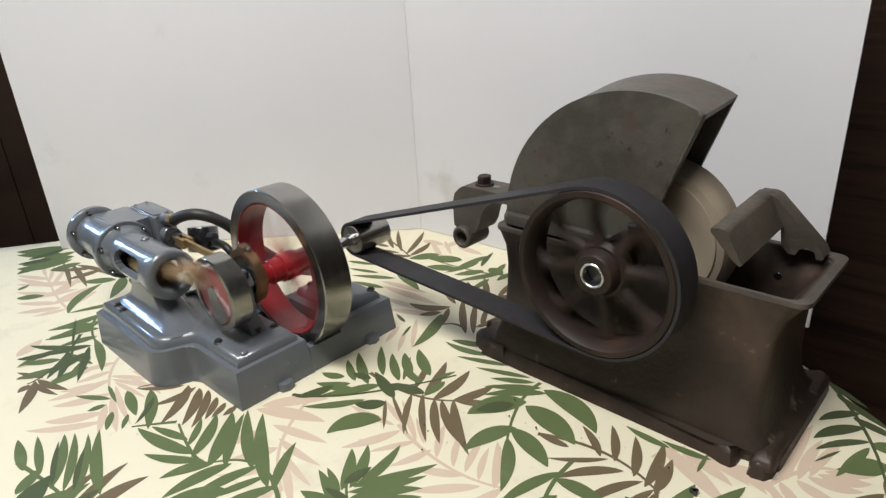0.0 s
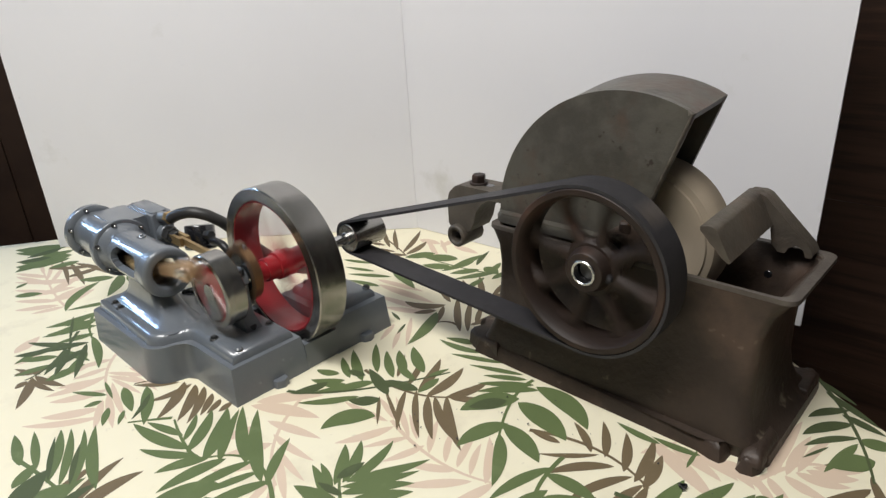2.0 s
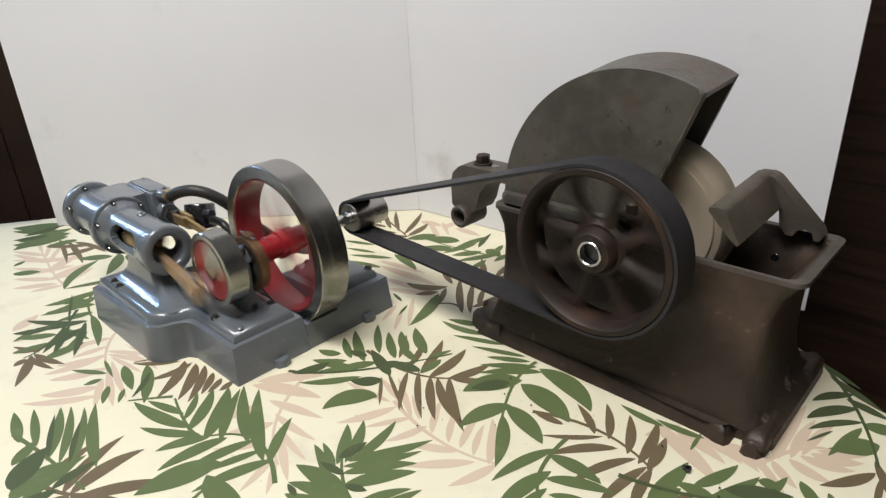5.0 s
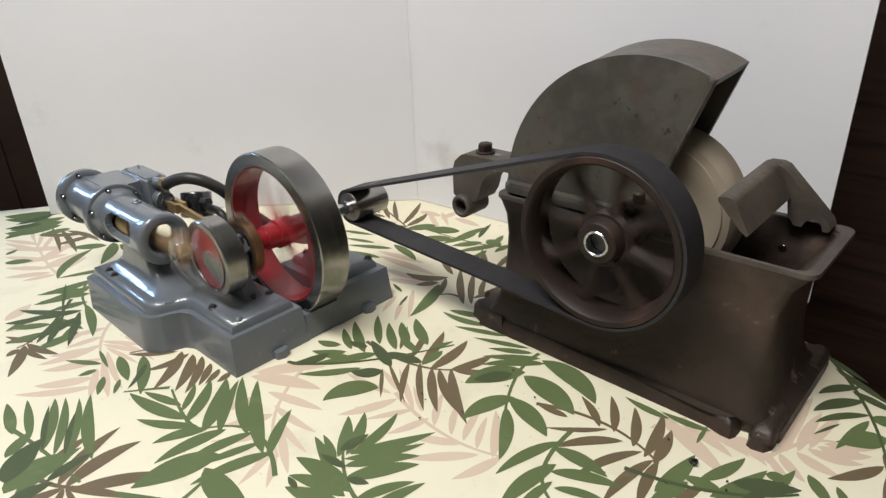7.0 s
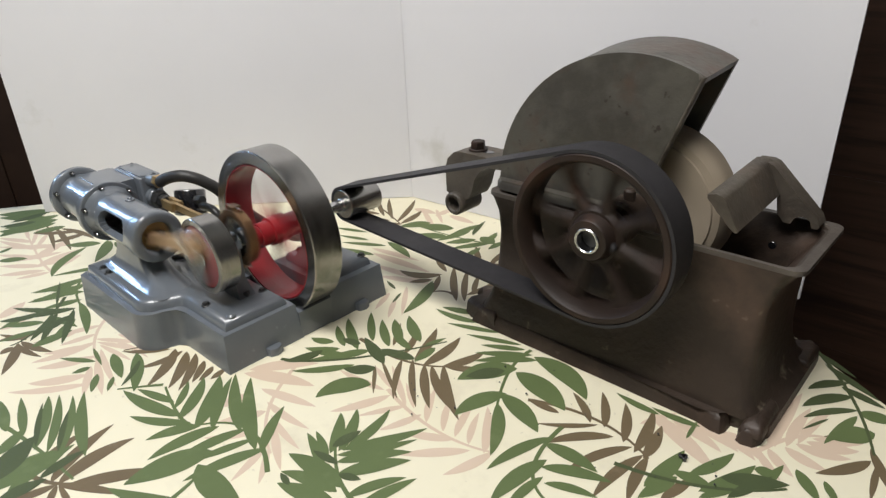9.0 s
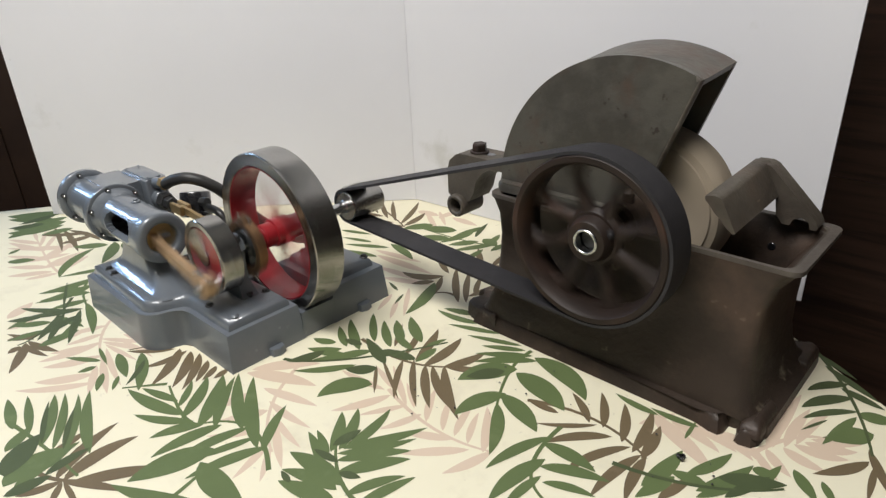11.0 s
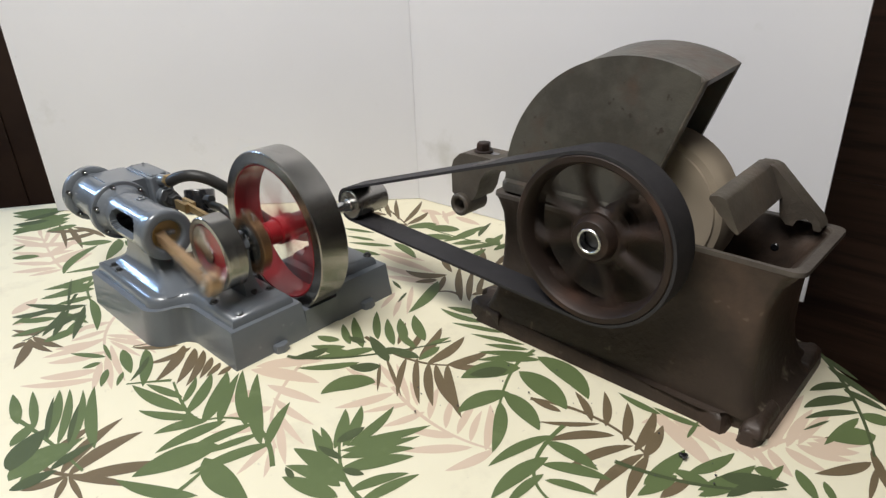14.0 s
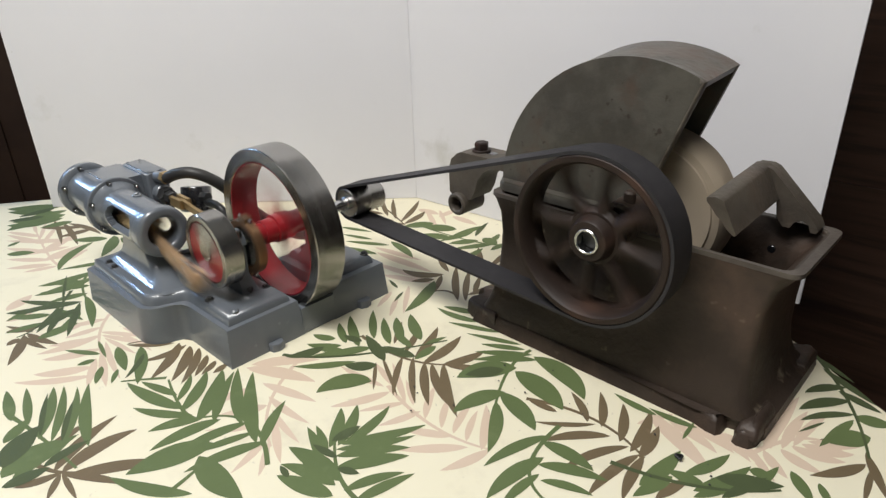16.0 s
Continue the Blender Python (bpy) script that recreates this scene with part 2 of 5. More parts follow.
def hexagon(r, d0, d1, centre, axis="z", turn=0.0, bm=None):
    """A bolt head or nut with a slightly domed end."""
    own = bm or bmesh.new()
    prof = [(1.0, d0), (1.0, d1 - 0.15 * (d1 - d0)), (0.86, d1)]
    rows = []
    for s, d in prof:
        row = []
        for k in range(6):
            a = radians(60 * k) + turn
            u, v = s * r * math.cos(a), s * r * math.sin(a)
            p = {"y": (u, d, v), "x": (d, u, v), "z": (u, v, d)}[axis]
            row.append(own.verts.new(Vector(p) + Vector(centre)))
        rows.append(row)
    for a, b in zip(rows, rows[1:]):
        for k in range(6):
            own.faces.new((a[k], a[(k + 1) % 6], b[(k + 1) % 6], b[k]))
    own.faces.new(rows[0][::-1])
    own.faces.new(rows[-1])
    return own


# ---- setting ----
TABLE_CORNER, TABLE_A, TABLE_B = Vector((-0.19, 0.892)), Vector((0.821, -0.571)), Vector((-0.571, -0.821))


def on_table(a, b):
    p = TABLE_CORNER + TABLE_A * a + TABLE_B * b
    return (p.x, p.y)


def slab(name, pts, z0, z1, mat, label, kind="structure", bevel=0.0):
    ob = part(name, prism(pts, z0, z1, bevel), mat)
    return tagged(ob, label, name.split("_")[0], kind=kind)


slab("floor", [(-4.2, -3.2), (3.2, -3.2), (3.2, 3.2), (-4.2, 3.2)], -0.80, -0.75, carpet, "dark brown carpeted floor of the room")
# out of view, kept white to throw light back on the table
slab("ceiling", [(-4.2, -3.2), (3.2, -3.2), (3.2, 3.2), (-4.2, 3.2)], 1.75, 1.80, fill_plaster, "unseen off-white ceiling, added to bounce fill light onto the table")
# the walls beside the boards are dark wood; unseen ones behind the camera are pale, for fill
for wall_name, (x0, x1, y0, y1) in (("wall_north", (-4.2, 3.2, 3.2, 3.3)), ("wall_south", (-4.2, 3.2, -3.3, -3.2)),
                                    ("wall_west", (-4.3, -4.2, -3.3, 3.3)), ("wall_east", (3.2, 3.3, -3.3, 3.3))):
    tagged(part(wall_name, box(x0, x1, y0, y1, -0.75, 1.75, 0), dark_wood if wall_name in ("wall_north", "wall_west") else fill_plaster), "room wall around the table", "wall", kind="structure")
# panel boards on the two walls that show beside the white boards
for i in range(37):
    x = -4.2 + 0.2 * i
    part("panel", box(x + 0.004, x + 0.196, 3.185, 3.2, -0.75, 1.75, 0.003, 1), dark_wood, bpy.data.objects["wall_north"])
for i in range(32):
    y = -3.2 + 0.2 * i
    part("panel", box(-4.2, -4.185, y + 0.004, y + 0.196, -0.75, 1.75, 0.003, 1), dark_wood, bpy.data.objects["wall_west"])

# dark cupboard behind the far end of the table
cupboard = thing("cupboard", "dark brown wooden cupboard behind the table", "cupboard")
cup = Matrix.Translation((-1.32, 0.20, -0.75)) @ pose(0, 0, 0, 0, 0, 52)
part("carcass", box(-0.45, 0.45, 0.0, 0.4, 0, 1.7, 0.004), dark_wood, cupboard, m=cup)
for s in (-0.225, 0.225):
    d = part("door", box(s - 0.215, s + 0.215, -0.02, -0.001, 0.06, 1.64, 0.004), dark_wood, cupboard, m=cup)
    part("moulding", box(s - 0.15, s + 0.15, -0.028, -0.0205, 0.16, 1.54, 0.006), dark_wood, d)

# dark wooden sideboard behind the other end, its front of wide level boards
sideboard = thing("sideboard", "dark brown wooden sideboard with a level grain behind the table", "sideboard")
part("carcass", box(0.25, 2.35, 1.072, 1.50, -0.75, 1.10, 0.004), grained_wood, sideboard)
for k in range(5):
    part("front_board", box(0.26, 2.34, 1.052, 1.0715, -0.70 + 0.355 * k, -0.3458 + 0.355 * k, 0.001), grained_wood, sideboard)

# ---- table and cloth ----
table = thing("table", "long wooden table under a patterned cloth", "table")
part("tabletop", prism([on_table(0, 0), on_table(0, 1.35), on_table(1.9, 1.35), on_table(1.9, 0)], -0.034, -0.004, 0.004), dark_wood, table)
for a, b in ((0.08, 0.08), (1.82, 0.08), (0.08, 1.27), (1.82, 1.27)):
    x, y = on_table(a, b)
    part("leg", box(x - 0.03, x + 0.03, y - 0.03, y + 0.03, -0.75, -0.034, 0.004), dark_wood, table)


def cloth_sheet():
    """One sheet over the table: flat top with a faint waviness, edges that turn down and hang in shallow folds."""
    bm = bmesh.new()
    na, nb, hang = 76, 54, 0.22
    grid = []
    for i in range(-5, na + 6):
        row = []
        for j in range(-5, nb + 6):
            a, b = 1.9 * min(max(i, 0), na) / na, 1.35 * min(max(j, 0), nb) / nb
            down = 0.0
            over_a = min(i, 0) + max(i - na, 0)
            over_b = min(j, 0) + max(j - nb, 0)
            k = max(abs(over_a), abs(over_b))
            da = (0.006 + 0.010 * math.sin(b * 30)) * (abs(over_a) > 0) * (1 if over_a > 0 else -1) * min(1, k / 2)
            db = (0.006 + 0.010 * math.sin(a * 27)) * (abs(over_b) > 0) * (1 if over_b > 0 else -1) * min(1, k / 2)
            z = -0.00005
            if k:
                z = -0.003 - hang * (k - 0.6) / 5
            p = TABLE_CORNER + TABLE_A * (a + da) + TABLE_B * (b + db)
            row.append(bm.verts.new((p.x, p.y, z)))
        grid.append(row)
    for r, s in zip(grid, grid[1:]):
        for j in range(len(r) - 1):
            bm.faces.new((r[j], r[j + 1], s[j + 1], s[j]))
    return bm


tablecloth = tagged(part("tablecloth", cloth_sheet(), cloth, angle=80),
                    "cream tablecloth printed with green, brown and pink fern leaves", "tablecloth")
solid = tablecloth.modifiers.new("thickness", "SOLIDIFY")
solid.thickness, solid.offset = 0.0015, -1

PRINTS = (green_print, brown_print, pink_print, dark_green_print)
PRINT, LAYER = bmesh.new(), [0]


def strip(points, widths, slot):
    """A flat printed band with the given half widths, a hair above the one before."""
    LAYER[0] += 1
    z = 0.00002 + 0.0000008 * LAYER[0]
    rows = []
    for i, p in enumerate(points):
        d = (points[min(i + 1, len(points) - 1)] - points[max(i - 1, 0)]).normalized()
        s = Vector((-d.y, d.x)) * widths[i]
        rows.append((PRINT.verts.new((p.x + s.x, p.y + s.y, z)), PRINT.verts.new((p.x - s.x, p.y - s.y, z))))
    for p, q in zip(rows, rows[1:]):
        PRINT.faces.new((p[0], p[1], q[1], q[0])).material_index = slot


def curve2(a, m, b, n):
    return [a * (1 - t) ** 2 + m * 2 * t * (1 - t) + b * t * t for t in (k / n for k in range(n + 1))]


def leaf(x0, y0, x1, y1, wide, bow, mat):
    """One printed leaflet from its stalk to its tip, bowed to one side, widest before the middle."""
    a, b = Vector((x0, y0)), Vector((x1, y1))
    d = b - a
    a, b = a - d * 0.05, b + d * 0.03
    pts = curve2(a, (a + b) / 2 + Vector((-d.y, d.x)) * bow * 1.1, b, 12)
    prof = [max(0.04, math.sin(math.pi * (k / 12) ** 0.9) ** 0.75 * (1.06 - 0.14 * k / 12)) for k in range(13)]
    strip(pts, [wide * 0.47 * q for q in prof], PRINTS.index(mat))


def stem(x0, y0, x1, y1, x2, y2, mat):
    pts = curve2(Vector((x0, y0)), Vector((x1, y1)), Vector((x2, y2)), 16)
    strip(pts, [0.0024 - 0.0012 * k / 16 for k in range(17)], PRINTS.index(mat))


# printed ferns: pink at the bottom, then brown, then green, then green over green
leaf(0.012, 0.013, 0.084, 0.046, 0.0197, 0.07, pink_print)
leaf(0.050, 0.009, 0.113, 0.027, 0.0123, -0.00, pink_print)
leaf(0.010, 0.021, 0.055, 0.073, 0.0196, 0.09, pink_print)
leaf(0.074, 0.000, 0.135, 0.003, 0.0094, -0.07, pink_print)
leaf(0.095, -0.010, 0.151, -0.019, 0.0076, -0.06, pink_print)
leaf(0.111, -0.018, 0.160, -0.045, 0.0089, -0.03, pink_print)
leaf(0.124, -0.037, 0.139, -0.081, 0.0092, 0.06, pink_print)
leaf(0.132, -0.040, 0.160, -0.067, 0.0073, 0.04, pink_print)
leaf(0.081, -0.011, 0.060, -0.049, 0.0161, 0.09, pink_print)
leaf(0.047, -0.005, 0.036, -0.041, 0.0156, 0.00, pink_print)
leaf(0.100, -0.033, 0.071, -0.069, 0.0098, 0.08, pink_print)
stem(0.038, 0.065, 0.069, -0.017, 0.137, -0.040, pink_print)
stem(-0.431, -0.036, -0.453, -0.047, -0.648, -0.012, pink_print)
leaf(-0.474, -0.042, -0.525, -0.083, 0.0152, 0.00, pink_print)
leaf(-0.507, -0.034, -0.572, -0.071, 0.0159, -0.00, pink_print)
leaf(-0.551, -0.027, -0.634, -0.054, 0.0138, -0.00, pink_print)
leaf(-0.588, -0.021, -0.650, -0.050, 0.0129, -0.00, pink_print)
leaf(-0.611, -0.019, -0.660, -0.009, 0.0066, 0.00, pink_print)
leaf(-0.579, -0.022, -0.643, 0.005, 0.0073, -0.00, pink_print)
leaf(-0.556, -0.023, -0.613, 0.013, 0.0093, -0.00, pink_print)
leaf(-0.522, -0.031, -0.543, 0.013, 0.0186, 0.00, pink_print)
leaf(-0.483, -0.040, -0.491, 0.020, 0.0228, 0.00, pink_print)
leaf(-0.454, -0.046, -0.489, -0.093, 0.0167, -0.00, pink_print)
leaf(-0.441, -0.042, -0.456, -0.080, 0.0131, -0.00, pink_print)
leaf(-0.508, -0.035, -0.557, 0.030, 0.0157, 0.00, pink_print)
leaf(-0.449, -0.036, -0.469, 0.012, 0.0174, -0.00, pink_print)
leaf(-0.346, -0.130, -0.368, -0.096, 0.0213, 0.00, pink_print)
leaf(-0.314, -0.139, -0.314, -0.110, 0.0167, -0.00, pink_print)
stem(-0.232, -0.043, -0.202, -0.074, -0.143, -0.087, pink_print)
leaf(-0.188, -0.074, -0.200, -0.136, 0.0167, 0.12, pink_print)
leaf(-0.157, -0.085, -0.183, -0.136, 0.0167, 0.11, pink_print)
leaf(-0.126, -0.106, -0.158, -0.152, 0.0171, 0.10, pink_print)
leaf(-0.109, -0.112, -0.157, -0.171, 0.0127, 0.09, pink_print)
leaf(-0.206, -0.066, -0.213, -0.102, 0.0118, 0.00, pink_print)
leaf(-0.223, -0.054, -0.239, -0.093, 0.0123, -0.00, pink_print)
leaf(-0.192, -0.067, -0.142, -0.035, 0.0090, -0.00, pink_print)
leaf(-0.183, -0.069, -0.123, -0.041, 0.0090, 0.00, pink_print)
leaf(-0.174, -0.070, -0.116, -0.060, 0.0069, -0.00, pink_print)
leaf(-0.163, -0.074, -0.081, -0.091, 0.0077, -0.04, pink_print)
leaf(-0.143, -0.087, -0.077, -0.107, 0.0097, -0.00, pink_print)
leaf(-0.137, -0.096, -0.090, -0.121, 0.0098, -0.00, pink_print)
stem(0.150, 0.094, 0.234, 0.068, 0.289, 0.092, pink_print)
leaf(0.158, 0.086, 0.133, 0.034, 0.0132, 0.08, pink_print)
leaf(0.183, 0.086, 0.159, 0.047, 0.0086, 0.00, pink_print)
leaf(0.204, 0.086, 0.190, 0.047, 0.0102, 0.07, pink_print)
leaf(0.250, 0.080, 0.210, 0.058, 0.0111, -0.00, pink_print)
leaf(0.271, 0.079, 0.228, 0.036, 0.0121, 0.00, pink_print)
leaf(0.289, 0.090, 0.275, 0.045, 0.0118, 0.09, pink_print)
leaf(0.215, 0.085, 0.188, 0.126, 0.0087, 0.07, pink_print)
leaf(0.236, 0.086, 0.211, 0.124, 0.0079, 0.07, pink_print)
leaf(0.250, 0.088, 0.234, 0.132, 0.0088, 0.08, pink_print)
leaf(0.266, 0.088, 0.247, 0.125, 0.0076, 0.07, pink_print)
leaf(0.283, 0.089, 0.248, 0.137, 0.0116, -0.07, pink_print)
leaf(0.154, 0.098, 0.110, 0.112, 0.0079, -0.00, pink_print)
leaf(0.181, 0.089, 0.125, 0.124, 0.0078, -0.00, pink_print)
leaf(0.191, 0.091, 0.158, 0.113, 0.0058, 0.00, pink_print)
leaf(0.145, 0.090, 0.087, 0.083, 0.0096, 0.05, pink_print)
leaf(0.374, 0.232, 0.448, 0.197, 0.0190, 0.06, pink_print)
leaf(0.395, 0.235, 0.442, 0.224, 0.0129, 0.12, pink_print)
leaf(0.408, 0.243, 0.453, 0.234, 0.0131, 0.13, pink_print)
leaf(0.421, 0.250, 0.468, 0.233, 0.0125, 0.12, pink_print)
leaf(0.440, 0.253, 0.482, 0.232, 0.0118, 0.11, pink_print)
leaf(0.373, 0.214, 0.391, 0.248, 0.0083, 0.00, pink_print)
stem(0.467, 0.246, 0.493, 0.318, 0.526, 0.298, pink_print)
leaf(0.473, 0.260, 0.472, 0.352, 0.0148, 0.05, pink_print)
leaf(0.484, 0.271, 0.485, 0.335, 0.0109, 0.05, pink_print)
leaf(0.476, 0.263, 0.470, 0.309, 0.0071, -0.00, pink_print)
leaf(0.491, 0.281, 0.501, 0.348, 0.0095, 0.06, pink_print)
leaf(0.497, 0.286, 0.532, 0.301, 0.0142, -0.15, pink_print)
leaf(0.491, 0.277, 0.529, 0.286, 0.0135, -0.15, pink_print)
leaf(0.485, 0.266, 0.519, 0.259, 0.0129, -0.15, pink_print)
leaf(0.474, 0.254, 0.499, 0.234, 0.0106, -0.10, pink_print)
leaf(0.467, 0.246, 0.492, 0.223, 0.0088, -0.06, pink_print)
leaf(0.500, 0.294, 0.533, 0.314, 0.0101, -0.09, pink_print)
leaf(-0.172, 0.477, -0.097, 0.426, 0.0105, 0.00, pink_print)
leaf(-0.136, 0.472, -0.136, 0.515, 0.0155, 0.00, pink_print)
leaf(-0.117, 0.487, -0.065, 0.485, 0.0169, -0.00, pink_print)
leaf(-0.187, 0.473, -0.145, 0.478, 0.0197, 0.00, pink_print)
leaf(-0.154, 0.491, -0.107, 0.455, 0.0082, 0.00, pink_print)
leaf(-0.104, 0.305, -0.001, 0.312, 0.0161, -0.00, pink_print)
leaf(-0.075, 0.279, 0.010, 0.290, 0.0128, 0.00, pink_print)
leaf(-0.042, 0.262, 0.023, 0.288, 0.0139, 0.00, pink_print)
leaf(-0.121, 0.316, -0.040, 0.329, 0.0129, 0.00, pink_print)
leaf(0.008, 0.260, 0.053, 0.208, 0.0075, 0.00, pink_print)
leaf(0.018, 0.229, 0.045, 0.192, 0.0077, -0.00, pink_print)
leaf(0.001, 0.234, 0.017, 0.196, 0.0085, 0.00, pink_print)
leaf(-0.527, 0.014, -0.607, -0.061, 0.0182, 0.06, pink_print)
leaf(-0.505, -0.006, -0.543, -0.078, 0.0194, 0.06, pink_print)
leaf(-0.466, 0.009, -0.483, -0.049, 0.0190, 0.06, pink_print)
leaf(-0.229, -0.082, -0.245, -0.121, 0.0135, 0.06, pink_print)
leaf(-0.189, -0.084, -0.208, -0.121, 0.0124, 0.06, pink_print)
leaf(-0.182, -0.046, -0.131, -0.035, 0.0077, 0.06, pink_print)
leaf(-0.170, -0.055, -0.107, -0.045, 0.0063, 0.06, pink_print)
leaf(0.018, -0.185, -0.016, -0.121, 0.0155, 0.15, brown_print)
leaf(0.026, -0.181, 0.019, -0.116, 0.0186, 0.19, brown_print)
leaf(-0.009, -0.193, -0.028, -0.142, 0.0126, 0.10, brown_print)
leaf(0.035, -0.180, 0.081, -0.115, 0.0161, 0.06, brown_print)
leaf(0.031, -0.183, 0.082, -0.151, 0.0093, 0.05, brown_print)
leaf(0.029, -0.184, 0.068, -0.186, 0.0055, 0.00, brown_print)
leaf(0.027, -0.186, 0.050, -0.203, 0.0074, 0.00, brown_print)
leaf(0.025, -0.187, 0.014, -0.218, 0.0108, 0.10, brown_print)
stem(-0.001, -0.196, 0.034, -0.186, 0.045, -0.160, brown_print)
leaf(-0.615, 0.026, -0.504, 0.010, 0.0105, 0.03, brown_print)
leaf(-0.641, 0.019, -0.526, -0.007, 0.0081, 0.03, brown_print)
leaf(-0.607, 0.033, -0.520, 0.051, 0.0122, 0.10, brown_print)
leaf(-0.268, -0.114, -0.284, -0.147, 0.0183, -0.00, brown_print)
leaf(-0.261, -0.126, -0.299, -0.143, 0.0079, 0.00, brown_print)
leaf(-0.256, -0.136, -0.202, -0.167, 0.0141, 0.07, brown_print)
leaf(-0.256, -0.136, -0.206, -0.126, 0.0087, -0.10, brown_print)
leaf(-0.255, -0.142, -0.249, -0.156, 0.0130, -0.00, brown_print)
leaf(-0.258, -0.130, -0.207, -0.114, 0.0110, -0.09, brown_print)
stem(-0.011, -0.001, -0.101, 0.029, -0.142, -0.057, brown_print)
leaf(-0.095, -0.018, -0.053, -0.069, 0.0152, 0.14, brown_print)
leaf(-0.079, -0.012, -0.032, -0.055, 0.0141, 0.11, brown_print)
leaf(-0.067, -0.007, -0.020, -0.050, 0.0117, 0.11, brown_print)
leaf(-0.047, -0.007, -0.021, -0.034, 0.0100, 0.08, brown_print)
leaf(-0.030, -0.006, -0.018, -0.028, 0.0094, 0.11, brown_print)
leaf(-0.016, -0.001, -0.011, -0.018, 0.0097, 0.15, brown_print)
leaf(-0.103, -0.021, -0.140, -0.058, 0.0095, 0.09, brown_print)
leaf(-0.087, -0.014, -0.093, -0.060, 0.0122, 0.21, brown_print)
stem(0.054, 0.138, 0.140, 0.128, 0.175, 0.167, brown_print)
leaf(0.149, 0.150, 0.144, 0.213, 0.0155, -0.11, brown_print)
leaf(0.168, 0.161, 0.184, 0.210, 0.0144, -0.14, brown_print)
leaf(0.175, 0.162, 0.214, 0.183, 0.0120, 0.08, brown_print)
leaf(0.170, 0.159, 0.236, 0.107, 0.0117, -0.08, brown_print)
leaf(0.160, 0.151, 0.218, 0.114, 0.0109, -0.08, brown_print)
leaf(0.152, 0.147, 0.203, 0.101, 0.0111, -0.06, brown_print)
leaf(0.135, 0.146, 0.191, 0.094, 0.0083, -0.06, brown_print)
leaf(0.125, 0.138, 0.165, 0.088, 0.0080, -0.06, brown_print)
leaf(0.134, 0.151, 0.110, 0.210, 0.0128, -0.08, brown_print)
leaf(0.117, 0.150, 0.094, 0.194, 0.0094, -0.07, brown_print)
leaf(0.108, 0.124, 0.168, 0.090, 0.0049, -0.00, brown_print)
leaf(0.095, 0.154, 0.068, 0.191, 0.0070, 0.00, brown_print)
leaf(0.110, 0.112, 0.143, 0.080, 0.0048, -0.00, brown_print)
leaf(0.225, 0.238, 0.218, 0.221, 0.0058, -0.00, brown_print)
stem(0.271, 0.173, 0.339, 0.207, 0.399, 0.175, brown_print)
leaf(0.334, 0.185, 0.300, 0.211, 0.0093, -0.10, brown_print)
leaf(0.348, 0.188, 0.322, 0.230, 0.0097, -0.08, brown_print)
leaf(0.371, 0.182, 0.348, 0.229, 0.0107, -0.08, brown_print)
leaf(0.385, 0.177, 0.373, 0.237, 0.0118, -0.09, brown_print)
leaf(0.395, 0.175, 0.389, 0.221, 0.0121, -0.06, brown_print)
leaf(0.341, 0.184, 0.299, 0.151, 0.0071, 0.08, brown_print)
leaf(0.360, 0.178, 0.320, 0.134, 0.0124, -0.14, brown_print)
leaf(0.380, 0.176, 0.354, 0.113, 0.0113, -0.16, brown_print)
leaf(0.393, 0.173, 0.385, 0.107, 0.0115, -0.10, brown_print)
leaf(0.398, 0.174, 0.408, 0.121, 0.0112, -0.07, brown_print)
leaf(0.304, 0.176, 0.274, 0.173, 0.0090, -0.00, brown_print)
leaf(0.428, 0.141, 0.438, 0.179, 0.0105, -0.00, brown_print)
leaf(0.542, 0.293, 0.513, 0.251, 0.0121, 0.10, brown_print)
leaf(0.536, 0.323, 0.506, 0.303, 0.0115, -0.00, brown_print)
leaf(0.549, 0.291, 0.553, 0.247, 0.0060, -0.00, brown_print)
leaf(0.541, 0.309, 0.566, 0.263, 0.0091, -0.00, brown_print)
stem(-0.275, 0.446, -0.222, 0.435, -0.156, 0.407, brown_print)
leaf(-0.210, 0.418, -0.278, 0.466, 0.0093, 0.04, brown_print)
leaf(-0.189, 0.418, -0.261, 0.478, 0.0090, 0.04, brown_print)
leaf(-0.172, 0.415, -0.218, 0.501, 0.0114, -0.06, brown_print)
leaf(-0.186, 0.407, -0.238, 0.389, 0.0113, -0.00, brown_print)
leaf(-0.221, 0.416, -0.260, 0.408, 0.0108, -0.00, brown_print)
leaf(-0.158, 0.408, -0.209, 0.377, 0.0141, 0.00, brown_print)
leaf(-0.160, 0.413, -0.172, 0.470, 0.0148, -0.11, brown_print)
leaf(-0.241, 0.423, -0.289, 0.450, 0.0068, 0.04, brown_print)
leaf(0.016, 0.317, -0.035, 0.291, 0.0180, 0.30, brown_print)
leaf(0.016, 0.330, -0.029, 0.358, 0.0100, 0.06, brown_print)
leaf(0.018, 0.297, -0.000, 0.274, 0.0131, 0.00, brown_print)
leaf(0.020, 0.312, 0.044, 0.275, 0.0090, 0.00, brown_print)
stem(0.069, 0.286, 0.048, 0.290, 0.040, 0.266, brown_print)
leaf(0.081, 0.279, 0.017, 0.347, 0.0115, 0.05, brown_print)
leaf(0.090, 0.285, 0.038, 0.352, 0.0100, 0.05, brown_print)
leaf(0.089, 0.304, 0.061, 0.349, 0.0087, 0.05, brown_print)
leaf(0.084, 0.298, 0.091, 0.350, 0.0125, -0.13, brown_print)
leaf(0.051, 0.372, 0.070, 0.396, 0.0191, -0.00, brown_print)
leaf(0.041, 0.373, -0.002, 0.417, 0.0109, -0.00, brown_print)
leaf(0.010, 0.372, -0.015, 0.393, 0.0078, -0.00, brown_print)
leaf(0.053, 0.383, 0.040, 0.435, 0.0106, -0.00, brown_print)
